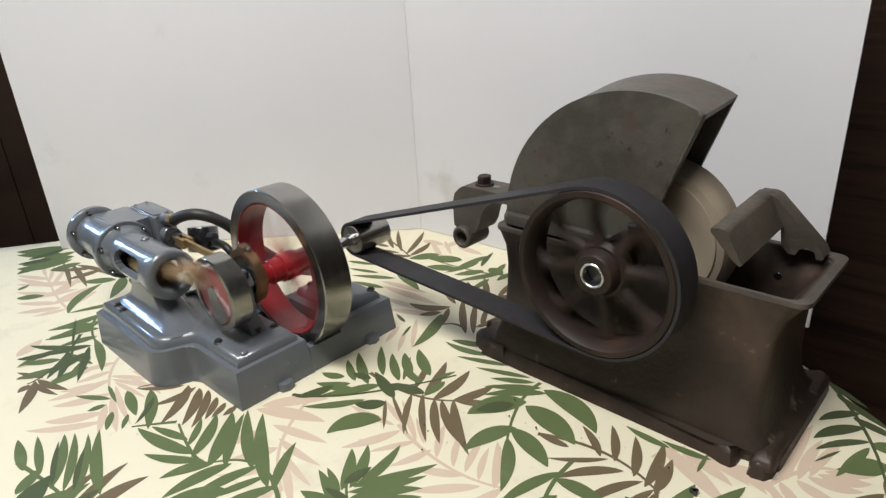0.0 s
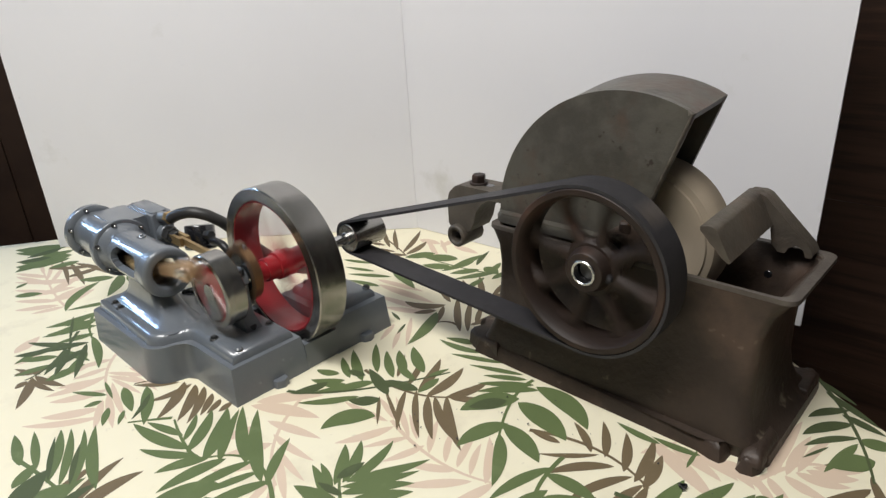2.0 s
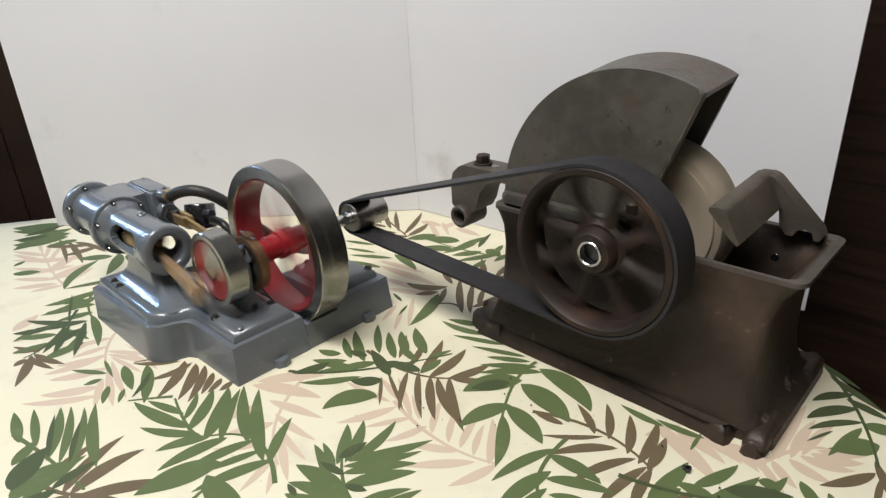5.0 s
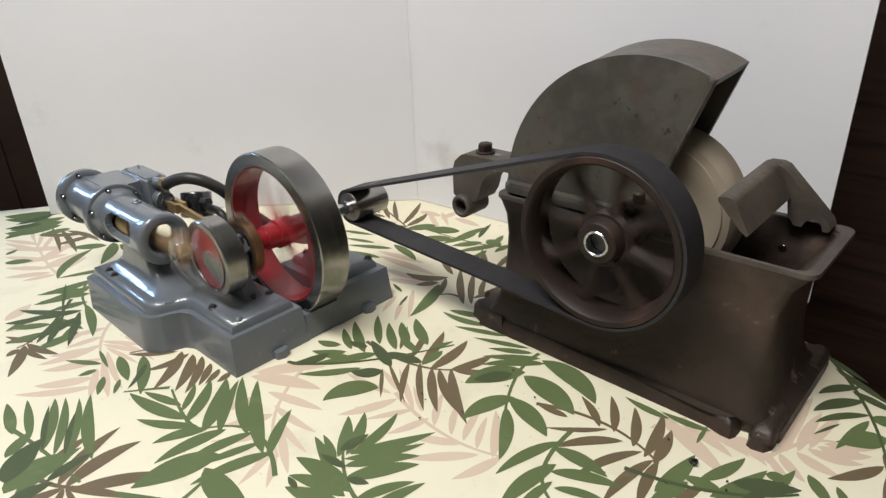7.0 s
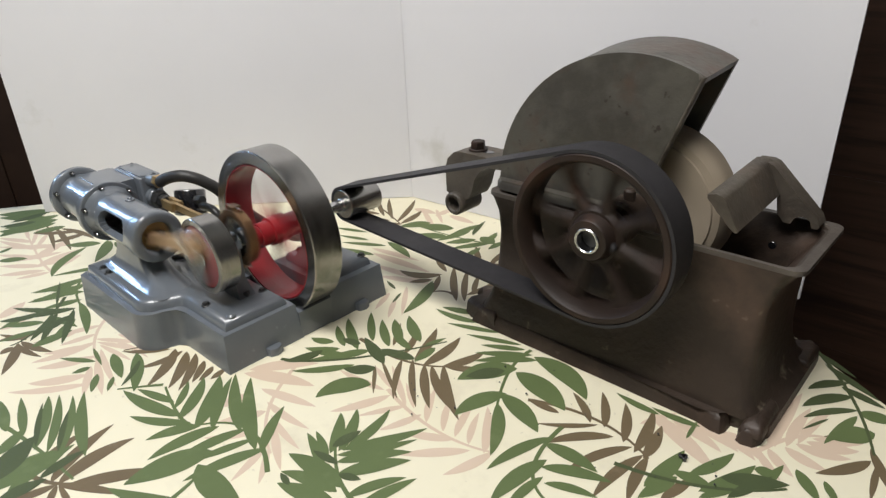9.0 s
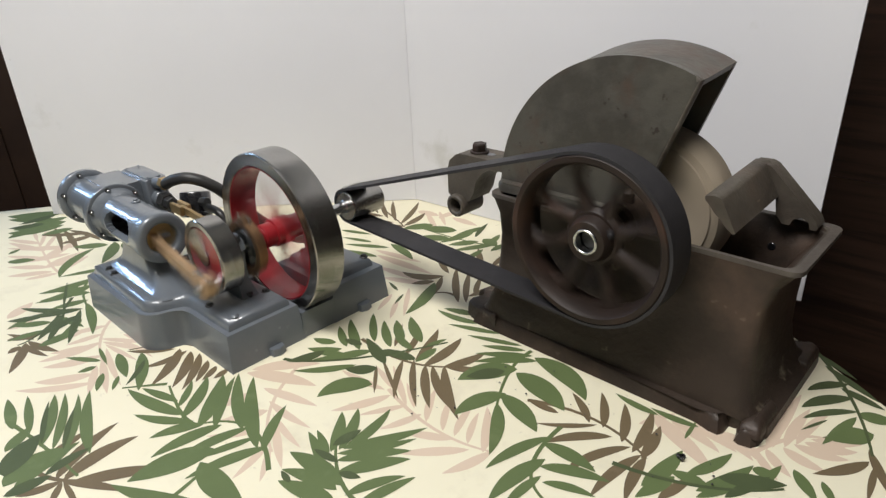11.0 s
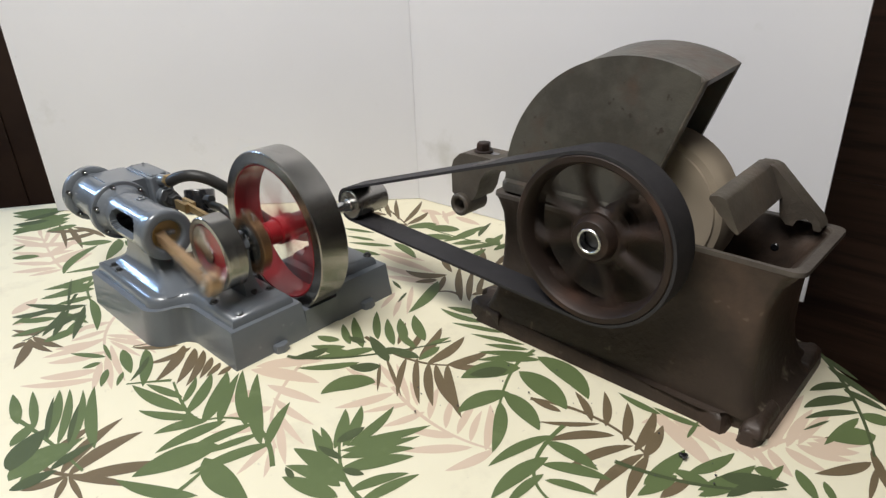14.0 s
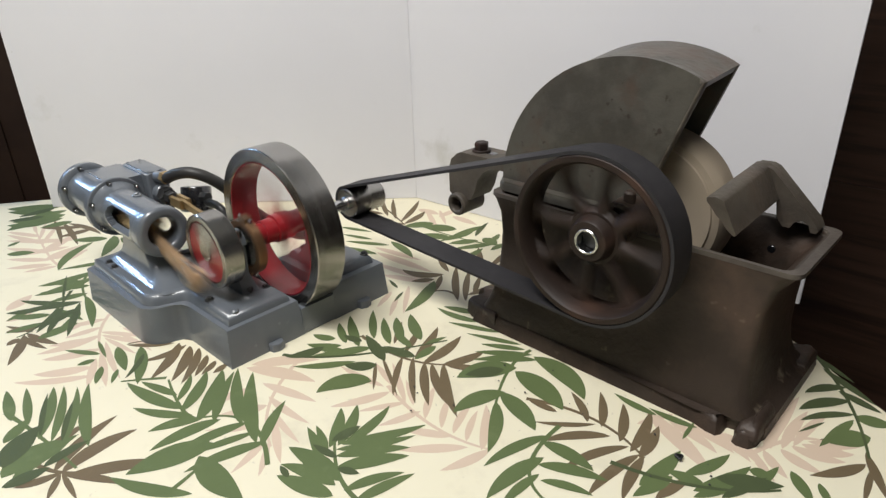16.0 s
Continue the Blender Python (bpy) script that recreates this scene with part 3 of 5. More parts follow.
leaf(-0.572, 0.048, -0.625, -0.006, 0.0154, 0.06, brown_print)
leaf(-0.554, 0.050, -0.559, -0.001, 0.0191, 0.06, brown_print)
stem(0.155, -0.055, 0.080, -0.010, 0.047, -0.068, green_print)
stem(0.047, -0.068, 0.033, -0.077, -0.036, -0.057, green_print)
leaf(0.128, -0.043, 0.091, 0.006, 0.0122, 0.09, green_print)
leaf(0.118, -0.044, 0.024, 0.010, 0.0161, 0.07, green_print)
leaf(0.085, -0.040, 0.005, 0.003, 0.0142, 0.06, green_print)
leaf(0.063, -0.056, 0.006, -0.003, 0.0125, 0.07, green_print)
leaf(0.049, -0.066, -0.007, -0.010, 0.0193, -0.08, green_print)
leaf(0.024, -0.071, -0.018, -0.023, 0.0152, -0.11, green_print)
leaf(0.005, -0.066, -0.025, -0.037, 0.0093, -0.08, green_print)
leaf(0.019, -0.070, -0.062, -0.089, 0.0158, 0.08, green_print)
leaf(-0.005, -0.064, -0.053, -0.078, 0.0107, 0.00, green_print)
leaf(0.037, -0.069, -0.015, -0.102, 0.0123, 0.10, green_print)
leaf(0.051, -0.066, 0.031, -0.107, 0.0151, -0.14, green_print)
leaf(0.066, -0.055, 0.058, -0.117, 0.0170, -0.11, green_print)
leaf(0.090, -0.039, 0.079, -0.106, 0.0141, -0.10, green_print)
leaf(0.107, -0.042, 0.090, -0.093, 0.0104, 0.00, green_print)
leaf(0.127, -0.043, 0.108, -0.108, 0.0153, -0.08, green_print)
leaf(0.092, -0.077, 0.072, -0.144, 0.0316, -0.09, green_print)
leaf(0.102, -0.091, 0.172, -0.091, 0.0256, -0.10, green_print)
leaf(0.133, -0.119, 0.066, -0.156, 0.0141, 0.10, green_print)
stem(0.119, -0.126, 0.115, -0.106, 0.107, -0.085, green_print)
stem(-0.107, -0.194, -0.051, -0.181, 0.030, -0.173, green_print)
leaf(-0.091, -0.193, -0.146, -0.183, 0.0120, -0.00, green_print)
leaf(-0.072, -0.183, -0.135, -0.167, 0.0096, -0.00, green_print)
leaf(-0.042, -0.182, -0.115, -0.147, 0.0130, -0.06, green_print)
leaf(-0.029, -0.175, -0.108, -0.139, 0.0101, -0.06, green_print)
leaf(-0.016, -0.169, -0.095, -0.130, 0.0097, -0.07, green_print)
leaf(0.003, -0.153, -0.092, -0.119, 0.0129, 0.06, green_print)
leaf(-0.008, -0.220, -0.020, -0.171, 0.0290, 0.20, green_print)
leaf(0.004, -0.215, -0.016, -0.157, 0.0180, 0.15, green_print)
leaf(-0.058, -0.207, -0.079, -0.181, 0.0154, 0.00, green_print)
leaf(-0.003, -0.195, -0.016, -0.162, 0.0113, -0.00, green_print)
leaf(-0.674, 0.009, -0.659, -0.048, 0.0330, 0.00, green_print)
leaf(-0.685, 0.050, -0.692, -0.021, 0.0288, -0.00, green_print)
leaf(-0.690, 0.032, -0.758, -0.021, 0.0267, 0.00, green_print)
leaf(-0.648, 0.032, -0.661, -0.034, 0.0276, -0.00, green_print)
leaf(-0.617, 0.038, -0.628, -0.005, 0.0239, 0.00, green_print)
leaf(-0.548, -0.077, -0.522, -0.048, 0.0196, -0.00, green_print)
leaf(-0.582, -0.068, -0.590, -0.050, 0.0112, 0.00, green_print)
leaf(-0.489, 0.061, -0.424, 0.018, 0.0224, 0.11, green_print)
leaf(-0.490, 0.049, -0.526, 0.012, 0.0233, 0.00, green_print)
leaf(-0.489, 0.027, -0.424, -0.042, 0.0185, -0.22, green_print)
leaf(-0.473, 0.068, -0.429, 0.065, 0.0120, -0.00, green_print)
leaf(-0.395, 0.021, -0.423, -0.041, 0.0130, 0.00, green_print)
stem(-0.387, -0.010, -0.351, -0.045, -0.286, -0.050, green_print)
leaf(-0.379, -0.014, -0.389, -0.079, 0.0201, 0.18, green_print)
leaf(-0.359, -0.023, -0.362, -0.091, 0.0228, 0.17, green_print)
leaf(-0.314, -0.044, -0.327, -0.083, 0.0163, -0.00, green_print)
leaf(-0.336, -0.033, -0.359, -0.064, 0.0143, -0.00, green_print)
leaf(-0.302, -0.048, -0.217, -0.071, 0.0126, 0.06, green_print)
leaf(-0.296, -0.086, -0.244, -0.073, 0.0111, -0.00, green_print)
leaf(-0.289, -0.098, -0.317, -0.133, 0.0151, 0.00, green_print)
leaf(-0.237, -0.124, -0.239, -0.081, 0.0193, 0.00, green_print)
leaf(-0.323, -0.108, -0.314, -0.139, 0.0125, -0.00, green_print)
leaf(-0.273, -0.110, -0.281, -0.148, 0.0127, 0.00, green_print)
leaf(-0.146, -0.089, -0.183, -0.112, 0.0090, 0.00, green_print)
leaf(-0.137, -0.097, -0.141, -0.114, 0.0101, 0.00, green_print)
leaf(-0.116, -0.097, -0.089, -0.113, 0.0092, -0.00, green_print)
leaf(-0.097, -0.087, -0.077, -0.101, 0.0065, -0.00, green_print)
leaf(-0.142, -0.069, -0.090, -0.081, 0.0134, -0.00, green_print)
leaf(-0.121, -0.051, -0.056, -0.082, 0.0157, 0.05, green_print)
leaf(-0.173, -0.079, -0.132, -0.086, 0.0051, -0.00, green_print)
stem(-0.041, -0.057, -0.053, -0.070, -0.072, -0.093, green_print)
leaf(0.051, 0.108, 0.021, 0.085, 0.0134, 0.17, green_print)
leaf(0.035, 0.113, 0.009, 0.102, 0.0129, 0.14, green_print)
leaf(0.051, 0.117, 0.012, 0.138, 0.0107, 0.05, green_print)
leaf(0.067, 0.123, 0.010, 0.157, 0.0134, 0.05, green_print)
leaf(0.068, 0.146, 0.021, 0.185, 0.0109, 0.03, green_print)
leaf(0.091, 0.150, 0.045, 0.182, 0.0121, 0.05, green_print)
leaf(0.095, 0.166, 0.056, 0.193, 0.0136, 0.05, green_print)
leaf(0.112, 0.180, 0.064, 0.210, 0.0155, 0.06, green_print)
leaf(0.079, 0.113, 0.044, 0.069, 0.0112, -0.09, green_print)
leaf(0.088, 0.097, 0.047, 0.049, 0.0127, 0.09, green_print)
leaf(0.136, 0.179, 0.137, 0.147, 0.0125, -0.00, green_print)
leaf(0.124, 0.178, 0.132, 0.202, 0.0075, -0.00, green_print)
leaf(0.130, 0.085, 0.104, 0.038, 0.0273, -0.33, green_print)
stem(0.246, -0.027, 0.209, -0.026, 0.174, 0.006, green_print)
leaf(0.177, -0.002, 0.143, 0.037, 0.0133, -0.09, green_print)
leaf(0.181, 0.005, 0.151, 0.051, 0.0128, -0.10, green_print)
leaf(0.185, 0.009, 0.176, 0.071, 0.0129, -0.11, green_print)
leaf(0.183, 0.008, 0.222, 0.075, 0.0135, -0.07, green_print)
leaf(0.187, 0.001, 0.225, 0.058, 0.0117, -0.07, green_print)
leaf(0.194, -0.005, 0.233, 0.044, 0.0143, 0.07, green_print)
leaf(0.206, -0.015, 0.240, 0.036, 0.0172, 0.07, green_print)
leaf(0.231, -0.026, 0.252, 0.019, 0.0121, 0.11, green_print)
leaf(0.247, -0.028, 0.260, 0.024, 0.0121, 0.06, green_print)
leaf(0.188, -0.021, 0.142, -0.002, 0.0110, -0.07, green_print)
leaf(0.183, -0.012, 0.146, 0.005, 0.0091, -0.07, green_print)
leaf(0.215, -0.024, 0.152, -0.029, 0.0207, -0.09, green_print)
leaf(0.217, -0.030, 0.165, -0.046, 0.0159, -0.10, green_print)
leaf(0.225, -0.039, 0.174, -0.056, 0.0185, -0.00, green_print)
stem(0.223, 0.246, 0.215, 0.205, 0.260, 0.135, green_print)
leaf(0.230, 0.205, 0.196, 0.154, 0.0312, -0.19, green_print)
leaf(0.237, 0.232, 0.188, 0.190, 0.0138, -0.09, green_print)
leaf(0.237, 0.236, 0.313, 0.211, 0.0272, 0.22, green_print)
leaf(0.238, 0.201, 0.306, 0.183, 0.0291, 0.13, green_print)
leaf(0.248, 0.164, 0.231, 0.110, 0.0221, -0.19, green_print)
leaf(0.248, 0.162, 0.304, 0.141, 0.0218, 0.10, green_print)
leaf(0.253, 0.146, 0.290, 0.090, 0.0148, 0.10, green_print)
leaf(0.227, 0.237, 0.179, 0.203, 0.0120, -0.00, green_print)
leaf(0.205, 0.246, 0.147, 0.225, 0.0091, 0.00, green_print)
leaf(0.170, 0.250, 0.113, 0.229, 0.0096, -0.00, green_print)
leaf(0.139, 0.255, 0.079, 0.245, 0.0117, 0.15, green_print)
leaf(0.215, 0.241, 0.174, 0.219, 0.0101, -0.00, green_print)
stem(0.319, 0.161, 0.317, 0.084, 0.361, 0.077, green_print)
leaf(0.318, 0.139, 0.300, 0.075, 0.0132, -0.11, green_print)
leaf(0.332, 0.113, 0.325, 0.048, 0.0173, -0.12, green_print)
leaf(0.341, 0.095, 0.339, 0.049, 0.0102, -0.09, green_print)
leaf(0.322, 0.132, 0.372, 0.132, 0.0162, 0.11, green_print)
leaf(0.336, 0.107, 0.387, 0.129, 0.0140, 0.11, green_print)
leaf(0.348, 0.093, 0.387, 0.107, 0.0100, 0.11, green_print)
leaf(0.378, 0.236, 0.334, 0.239, 0.0093, 0.08, green_print)
leaf(0.414, 0.244, 0.371, 0.241, 0.0093, 0.08, green_print)
leaf(0.413, 0.222, 0.411, 0.250, 0.0044, 0.00, green_print)
leaf(0.411, 0.146, 0.418, 0.203, 0.0163, -0.07, green_print)
leaf(0.426, 0.169, 0.413, 0.130, 0.0139, -0.00, green_print)
leaf(0.434, 0.182, 0.452, 0.228, 0.0126, -0.09, green_print)
leaf(0.450, 0.179, 0.421, 0.175, 0.0137, 0.00, green_print)
leaf(0.448, 0.170, 0.471, 0.225, 0.0138, -0.08, green_print)
leaf(0.476, 0.194, 0.489, 0.241, 0.0108, -0.07, green_print)
leaf(0.451, 0.163, 0.474, 0.203, 0.0103, 0.00, green_print)
leaf(0.473, 0.222, 0.489, 0.227, 0.0129, 0.00, green_print)
leaf(0.520, 0.349, 0.508, 0.294, 0.0104, 0.00, green_print)
leaf(0.537, 0.334, 0.514, 0.304, 0.0245, -0.11, green_print)
leaf(0.522, 0.357, 0.550, 0.366, 0.0184, 0.00, green_print)
leaf(0.500, 0.243, 0.523, 0.219, 0.0121, 0.00, green_print)
leaf(0.521, 0.244, 0.535, 0.225, 0.0078, 0.00, green_print)
leaf(-0.124, 0.441, -0.151, 0.402, 0.0261, 0.00, green_print)
leaf(-0.078, 0.447, -0.129, 0.422, 0.0292, 0.00, green_print)
leaf(-0.063, 0.416, -0.105, 0.397, 0.0231, -0.00, green_print)
leaf(-0.049, 0.455, -0.064, 0.399, 0.0171, 0.00, green_print)
leaf(-0.051, 0.486, -0.063, 0.427, 0.0151, -0.00, green_print)
leaf(-0.021, 0.436, -0.047, 0.400, 0.0185, 0.00, green_print)
leaf(0.006, 0.444, -0.028, 0.388, 0.0157, 0.00, green_print)
leaf(0.005, 0.417, 0.009, 0.369, 0.0119, -0.00, green_print)
leaf(-0.018, 0.450, 0.011, 0.445, 0.0233, -0.00, green_print)
leaf(-0.001, 0.447, -0.010, 0.478, 0.0116, 0.00, green_print)
leaf(0.019, 0.455, 0.018, 0.423, 0.0131, 0.00, green_print)
stem(0.021, 0.450, -0.003, 0.423, -0.132, 0.420, green_print)
leaf(-0.227, 0.333, -0.177, 0.351, 0.0104, -0.00, green_print)
leaf(-0.154, 0.331, -0.202, 0.315, 0.0096, -0.00, green_print)
leaf(-0.117, 0.333, -0.177, 0.301, 0.0120, -0.00, green_print)
leaf(-0.106, 0.300, -0.158, 0.287, 0.0119, -0.00, green_print)
leaf(-0.119, 0.345, -0.056, 0.328, 0.0158, 0.08, green_print)
leaf(0.024, 0.291, 0.052, 0.213, 0.0194, 0.12, green_print)
leaf(0.121, 0.266, 0.082, 0.253, 0.0129, 0.00, green_print)
leaf(-0.717, 0.052, -0.778, -0.016, 0.0372, 0.06, green_print)
leaf(-0.663, 0.040, -0.694, -0.030, 0.0375, 0.06, green_print)
leaf(-0.645, 0.009, -0.684, -0.041, 0.0307, 0.06, green_print)
leaf(-0.345, -0.049, -0.364, -0.085, 0.0166, 0.06, green_print)
leaf(-0.353, -0.031, -0.388, -0.067, 0.0159, 0.06, green_print)
leaf(-0.265, -0.069, -0.236, -0.104, 0.0129, 0.06, green_print)
leaf(0.064, 0.104, 0.034, 0.087, 0.0127, 0.06, green_print)
leaf(0.081, 0.127, 0.059, 0.100, 0.0137, 0.06, green_print)
leaf(0.115, 0.161, 0.076, 0.172, 0.0111, 0.06, green_print)
leaf(-0.045, -0.180, -0.107, -0.155, 0.0062, 0.03, dark_green_print)
leaf(-0.021, -0.168, -0.074, -0.141, 0.0064, 0.03, dark_green_print)
leaf(-0.022, -0.216, -0.058, -0.178, 0.0280, 0.13, dark_green_print)
leaf(0.006, -0.224, 0.011, -0.190, 0.0164, 0.00, dark_green_print)
leaf(0.006, -0.191, 0.000, -0.153, 0.0127, 0.10, dark_green_print)
leaf(-0.295, -0.059, -0.328, -0.117, 0.0168, -0.00, dark_green_print)
leaf(-0.304, -0.070, -0.360, -0.110, 0.0124, 0.09, dark_green_print)
leaf(-0.297, -0.079, -0.254, -0.122, 0.0133, -0.00, dark_green_print)
leaf(-0.289, -0.061, -0.217, -0.099, 0.0108, -0.00, dark_green_print)
leaf(-0.243, -0.113, -0.291, -0.081, 0.0098, 0.00, dark_green_print)
leaf(-0.390, -0.044, -0.313, -0.074, 0.0043, -0.00, dark_green_print)
stem(-0.339, -0.054, -0.255, -0.112, -0.260, -0.143, dark_green_print)
leaf(-0.105, -0.055, -0.075, -0.087, 0.0078, 0.09, dark_green_print)
stem(0.017, 0.053, 0.074, 0.079, 0.138, 0.198, dark_green_print)
leaf(0.039, 0.092, 0.024, 0.054, 0.0159, 0.18, dark_green_print)
leaf(0.111, 0.110, 0.087, 0.088, 0.0185, 0.17, dark_green_print)
leaf(0.111, 0.123, 0.059, 0.142, 0.0155, 0.00, dark_green_print)
leaf(0.132, 0.149, 0.092, 0.139, 0.0157, 0.00, dark_green_print)
leaf(0.193, -0.008, 0.165, -0.012, 0.0087, -0.00, dark_green_print)
leaf(0.206, -0.015, 0.224, -0.007, 0.0091, 0.00, dark_green_print)
leaf(0.174, 0.004, 0.177, 0.033, 0.0125, 0.00, dark_green_print)
leaf(0.181, -0.051, 0.165, -0.048, 0.0066, 0.00, dark_green_print)
leaf(0.222, 0.195, 0.199, 0.163, 0.0194, -0.00, dark_green_print)
stem(0.379, 0.151, 0.454, 0.165, 0.500, 0.216, dark_green_print)
leaf(0.457, 0.195, 0.499, 0.221, 0.0183, -0.00, dark_green_print)
leaf(0.468, 0.178, 0.486, 0.221, 0.0104, -0.00, dark_green_print)
stem(0.453, 0.452, 0.515, 0.390, 0.544, 0.304, dark_green_print)
leaf(0.501, 0.400, 0.475, 0.367, 0.0123, -0.16, dark_green_print)
leaf(0.509, 0.378, 0.479, 0.336, 0.0148, -0.14, dark_green_print)
leaf(0.518, 0.359, 0.485, 0.320, 0.0096, -0.13, dark_green_print)
leaf(0.457, 0.442, 0.435, 0.439, 0.0111, 0.00, dark_green_print)
leaf(0.500, 0.390, 0.537, 0.380, 0.0116, -0.00, dark_green_print)
leaf(0.478, 0.420, 0.530, 0.390, 0.0102, 0.00, dark_green_print)
leaf(0.461, 0.441, 0.505, 0.416, 0.0079, -0.00, dark_green_print)
leaf(0.501, 0.329, 0.488, 0.301, 0.0036, 0.00, dark_green_print)
leaf(-0.035, 0.450, -0.054, 0.502, 0.0094, 0.07, dark_green_print)
leaf(-0.002, 0.248, -0.027, 0.256, 0.0056, 0.00, dark_green_print)
leaf(0.013, 0.244, 0.023, 0.220, 0.0046, 0.00, dark_green_print)
leaf(-0.715, 0.040, -0.716, -0.015, 0.0228, 0.06, dark_green_print)
leaf(-0.683, 0.012, -0.708, -0.034, 0.0215, 0.06, dark_green_print)
leaf(-0.280, -0.072, -0.263, -0.110, 0.0162, 0.06, dark_green_print)
leaf(-0.314, -0.100, -0.336, -0.133, 0.0144, 0.06, dark_green_print)
leaf(0.063, 0.130, 0.039, 0.125, 0.0119, 0.06, dark_green_print)
leaf(0.104, 0.146, 0.089, 0.125, 0.0157, 0.06, dark_green_print)
# the pattern goes on over the rest of the cloth, nearer than the camera
rnd = random.Random(11)
for i in range(13):
    for j in range(10):
        x, y = on_table(0.08 + 0.145 * i + rnd.uniform(-0.03, 0.03), 0.06 + 0.14 * j + rnd.uniform(-0.03, 0.03))
        if (x - 0.01) * 0.49 - (y + 0.23) * 0.55 < 0.05 and not (x > 0.60 and y < 0.35):
            continue
        mat, turn, bend = PRINTS[(i + 2 * j) % 3], rnd.uniform(0, 6.28), rnd.uniform(-0.5, 0.5)
        d, side = Vector((math.cos(turn), math.sin(turn))), Vector((-math.sin(turn), math.cos(turn)))
        a, m, b = Vector((x, y)) - d * 0.07, Vector((x, y)) + side * bend * 0.05, Vector((x, y)) + d * 0.07
        stem(a.x, a.y, m.x, m.y, b.x, b.y, mat)
        line = curve2(a, m, b, 7)
        for k in range(1, 8):
            for s in (1, -1):
                tip = line[k] + d * 0.036 + side * s * 0.058 * math.sin(0.6 + 0.3 * k)
                leaf(line[k].x, line[k].y, tip.x, tip.y, 0.017, -s * 0.12, mat)
leaf_print = tagged(part("leaf_print", PRINT, green_print, tablecloth), kind="stuff")
leaf_print.data.materials.append(brown_print)
leaf_print.data.materials.append(pink_print)
leaf_print.data.materials.append(dark_green_print)

# ---- white boards ----
def board(name, p, q, z1, label):
    a, b = Vector(p), Vector(q)
    d = (b - a).normalized()
    s = Vector((-d.y, d.x)) * 0.005
    ob = part(name, prism([tuple(a), tuple(b), tuple(b + s), tuple(a + s)], 0.001, z1, 0.0006, 1), board_white)
    return tagged(ob, label, "board")


left_board = board("white_board", (-0.2362, 0.5135), (-0.7238, 0.0455), 0.80, "plain white board standing on the table as backdrop")
left_board.data.flip_normals()
board("white_board", (-0.2365, 0.5107), (0.4140, 0.5471), 0.80, "white board with grey smudges standing on the table as backdrop")


# ---- steam engine ----
SHAFT_X, SHAFT_Z, CRANK, ROD = -0.060, 0.1165, 0.032, 0.120
CYL_Y = 0.014
engine = thing("steam_engine", "small grey-painted model steam engine with a red-spoked flywheel, running", "steam engine")


def bed_outline(i):
    """The bed's outline seen from above, drawn in by i: crank side wider at the rear, cylinder side nearer the front."""
    front = [(0 - i, -0.001 + i), (0 - i, 0.097 - i)]
    back = [(-0.125, 0.097 - i), (-0.135, 0.075 - i), (-0.297 + i, 0.075 - i), (-0.297 + i, -0.030), (-0.290 + i, -0.0440 + i)]
    curve = []
    for k in range(11):
        a = radians(-95 + 85 * k / 10)
        curve.append((-0.136 + (0.032 - i) * math.cos(a), -0.0115 + (0.032 - i) * math.sin(a)))
    for x, y in ((-0.1010, -0.0085), (-0.0970, -0.0045), (-0.0910, -0.0025), (-0.0840, -0.0020)):
        curve.append((x - 0.6 * i, y + i))
    return front + back + curve


base = part("base", prism(bed_outline(0.0), 0, 0.046, 0.0012, 2, draft=0.0035), base_paint, engine, "grey painted tray-shaped base casting")
part("rear_base", prism([(0, 0.1405), (0, 0.230), (-0.125, 0.230), (-0.125, 0.1405)], 0, 0.046, 0.0012, 2, draft=0.0035), base_paint, engine)
part("base_link", box(-0.125, -0.112, 0.09, 0.156, 0.002, 0.044, 0.001), base_paint, engine)
part("slot_floor", box(-0.112, -0.0008, 0.094, 0.146, 0.0005, 0.0165, 0.001), base_paint, engine)
part("slot_sill", box(-0.0140, -0.0006, 0.0955, 0.1425, 0.0160, 0.0340, 0.001), base_paint, engine)
BED_ROUND = [(0.0095 + 0.0015 * min(1, k / 2) + 0.0085 * (1 - math.cos(radians(18 * max(0, k - 1)))), (0.042, 0.0500)[min(k, 1)] + 0.0085 * math.sin(radians(18 * max(0, k - 1)))) for k in range(7)]
part("bed", loft([[(x, y, z) for x, y in bed_outline(i)] for i, z in BED_ROUND]), grey_paint, engine, "raised grey bed with rounded edges", angle=60)
part("bed", prism([(-0.013, 0.156), (-0.013, 0.219), (-0.112, 0.219), (-0.112, 0.156)], 0.044, 0.0575, 0.006, 4, draft=0.002), grey_paint, engine)
for y in (0.0560, 0.187):
    part("base_lug", prism([(-0.004, y - 0.010), (0.006, y - 0.008), (0.009, y), (0.006, y + 0.008), (-0.004, y + 0.010)], 0.0, 0.010, 0.002), base_paint, engine)
for x, y in ((-0.062, 0.0165), (-0.040, 0.076), (-0.255, -0.021), (-0.235, -0.0225), (-0.022, 0.172), (-0.022, 0.212), (-0.100, 0.172)):
    s = part("bed_bolt", hexagon(0.0036, 0.0560, 0.0615, (x, y, 0), turn=x * 50), dark_steel, engine)
    part("washer", disc(0.0056, 0.0572, 0.0588, (x, y, 0), "z", 16), dark_steel, s)
part("oil_plug", disc(0.005, 0.055, 0.0605, (-0.018, 0.022, 0), "z", 20, 0.002), grey_paint, engine)


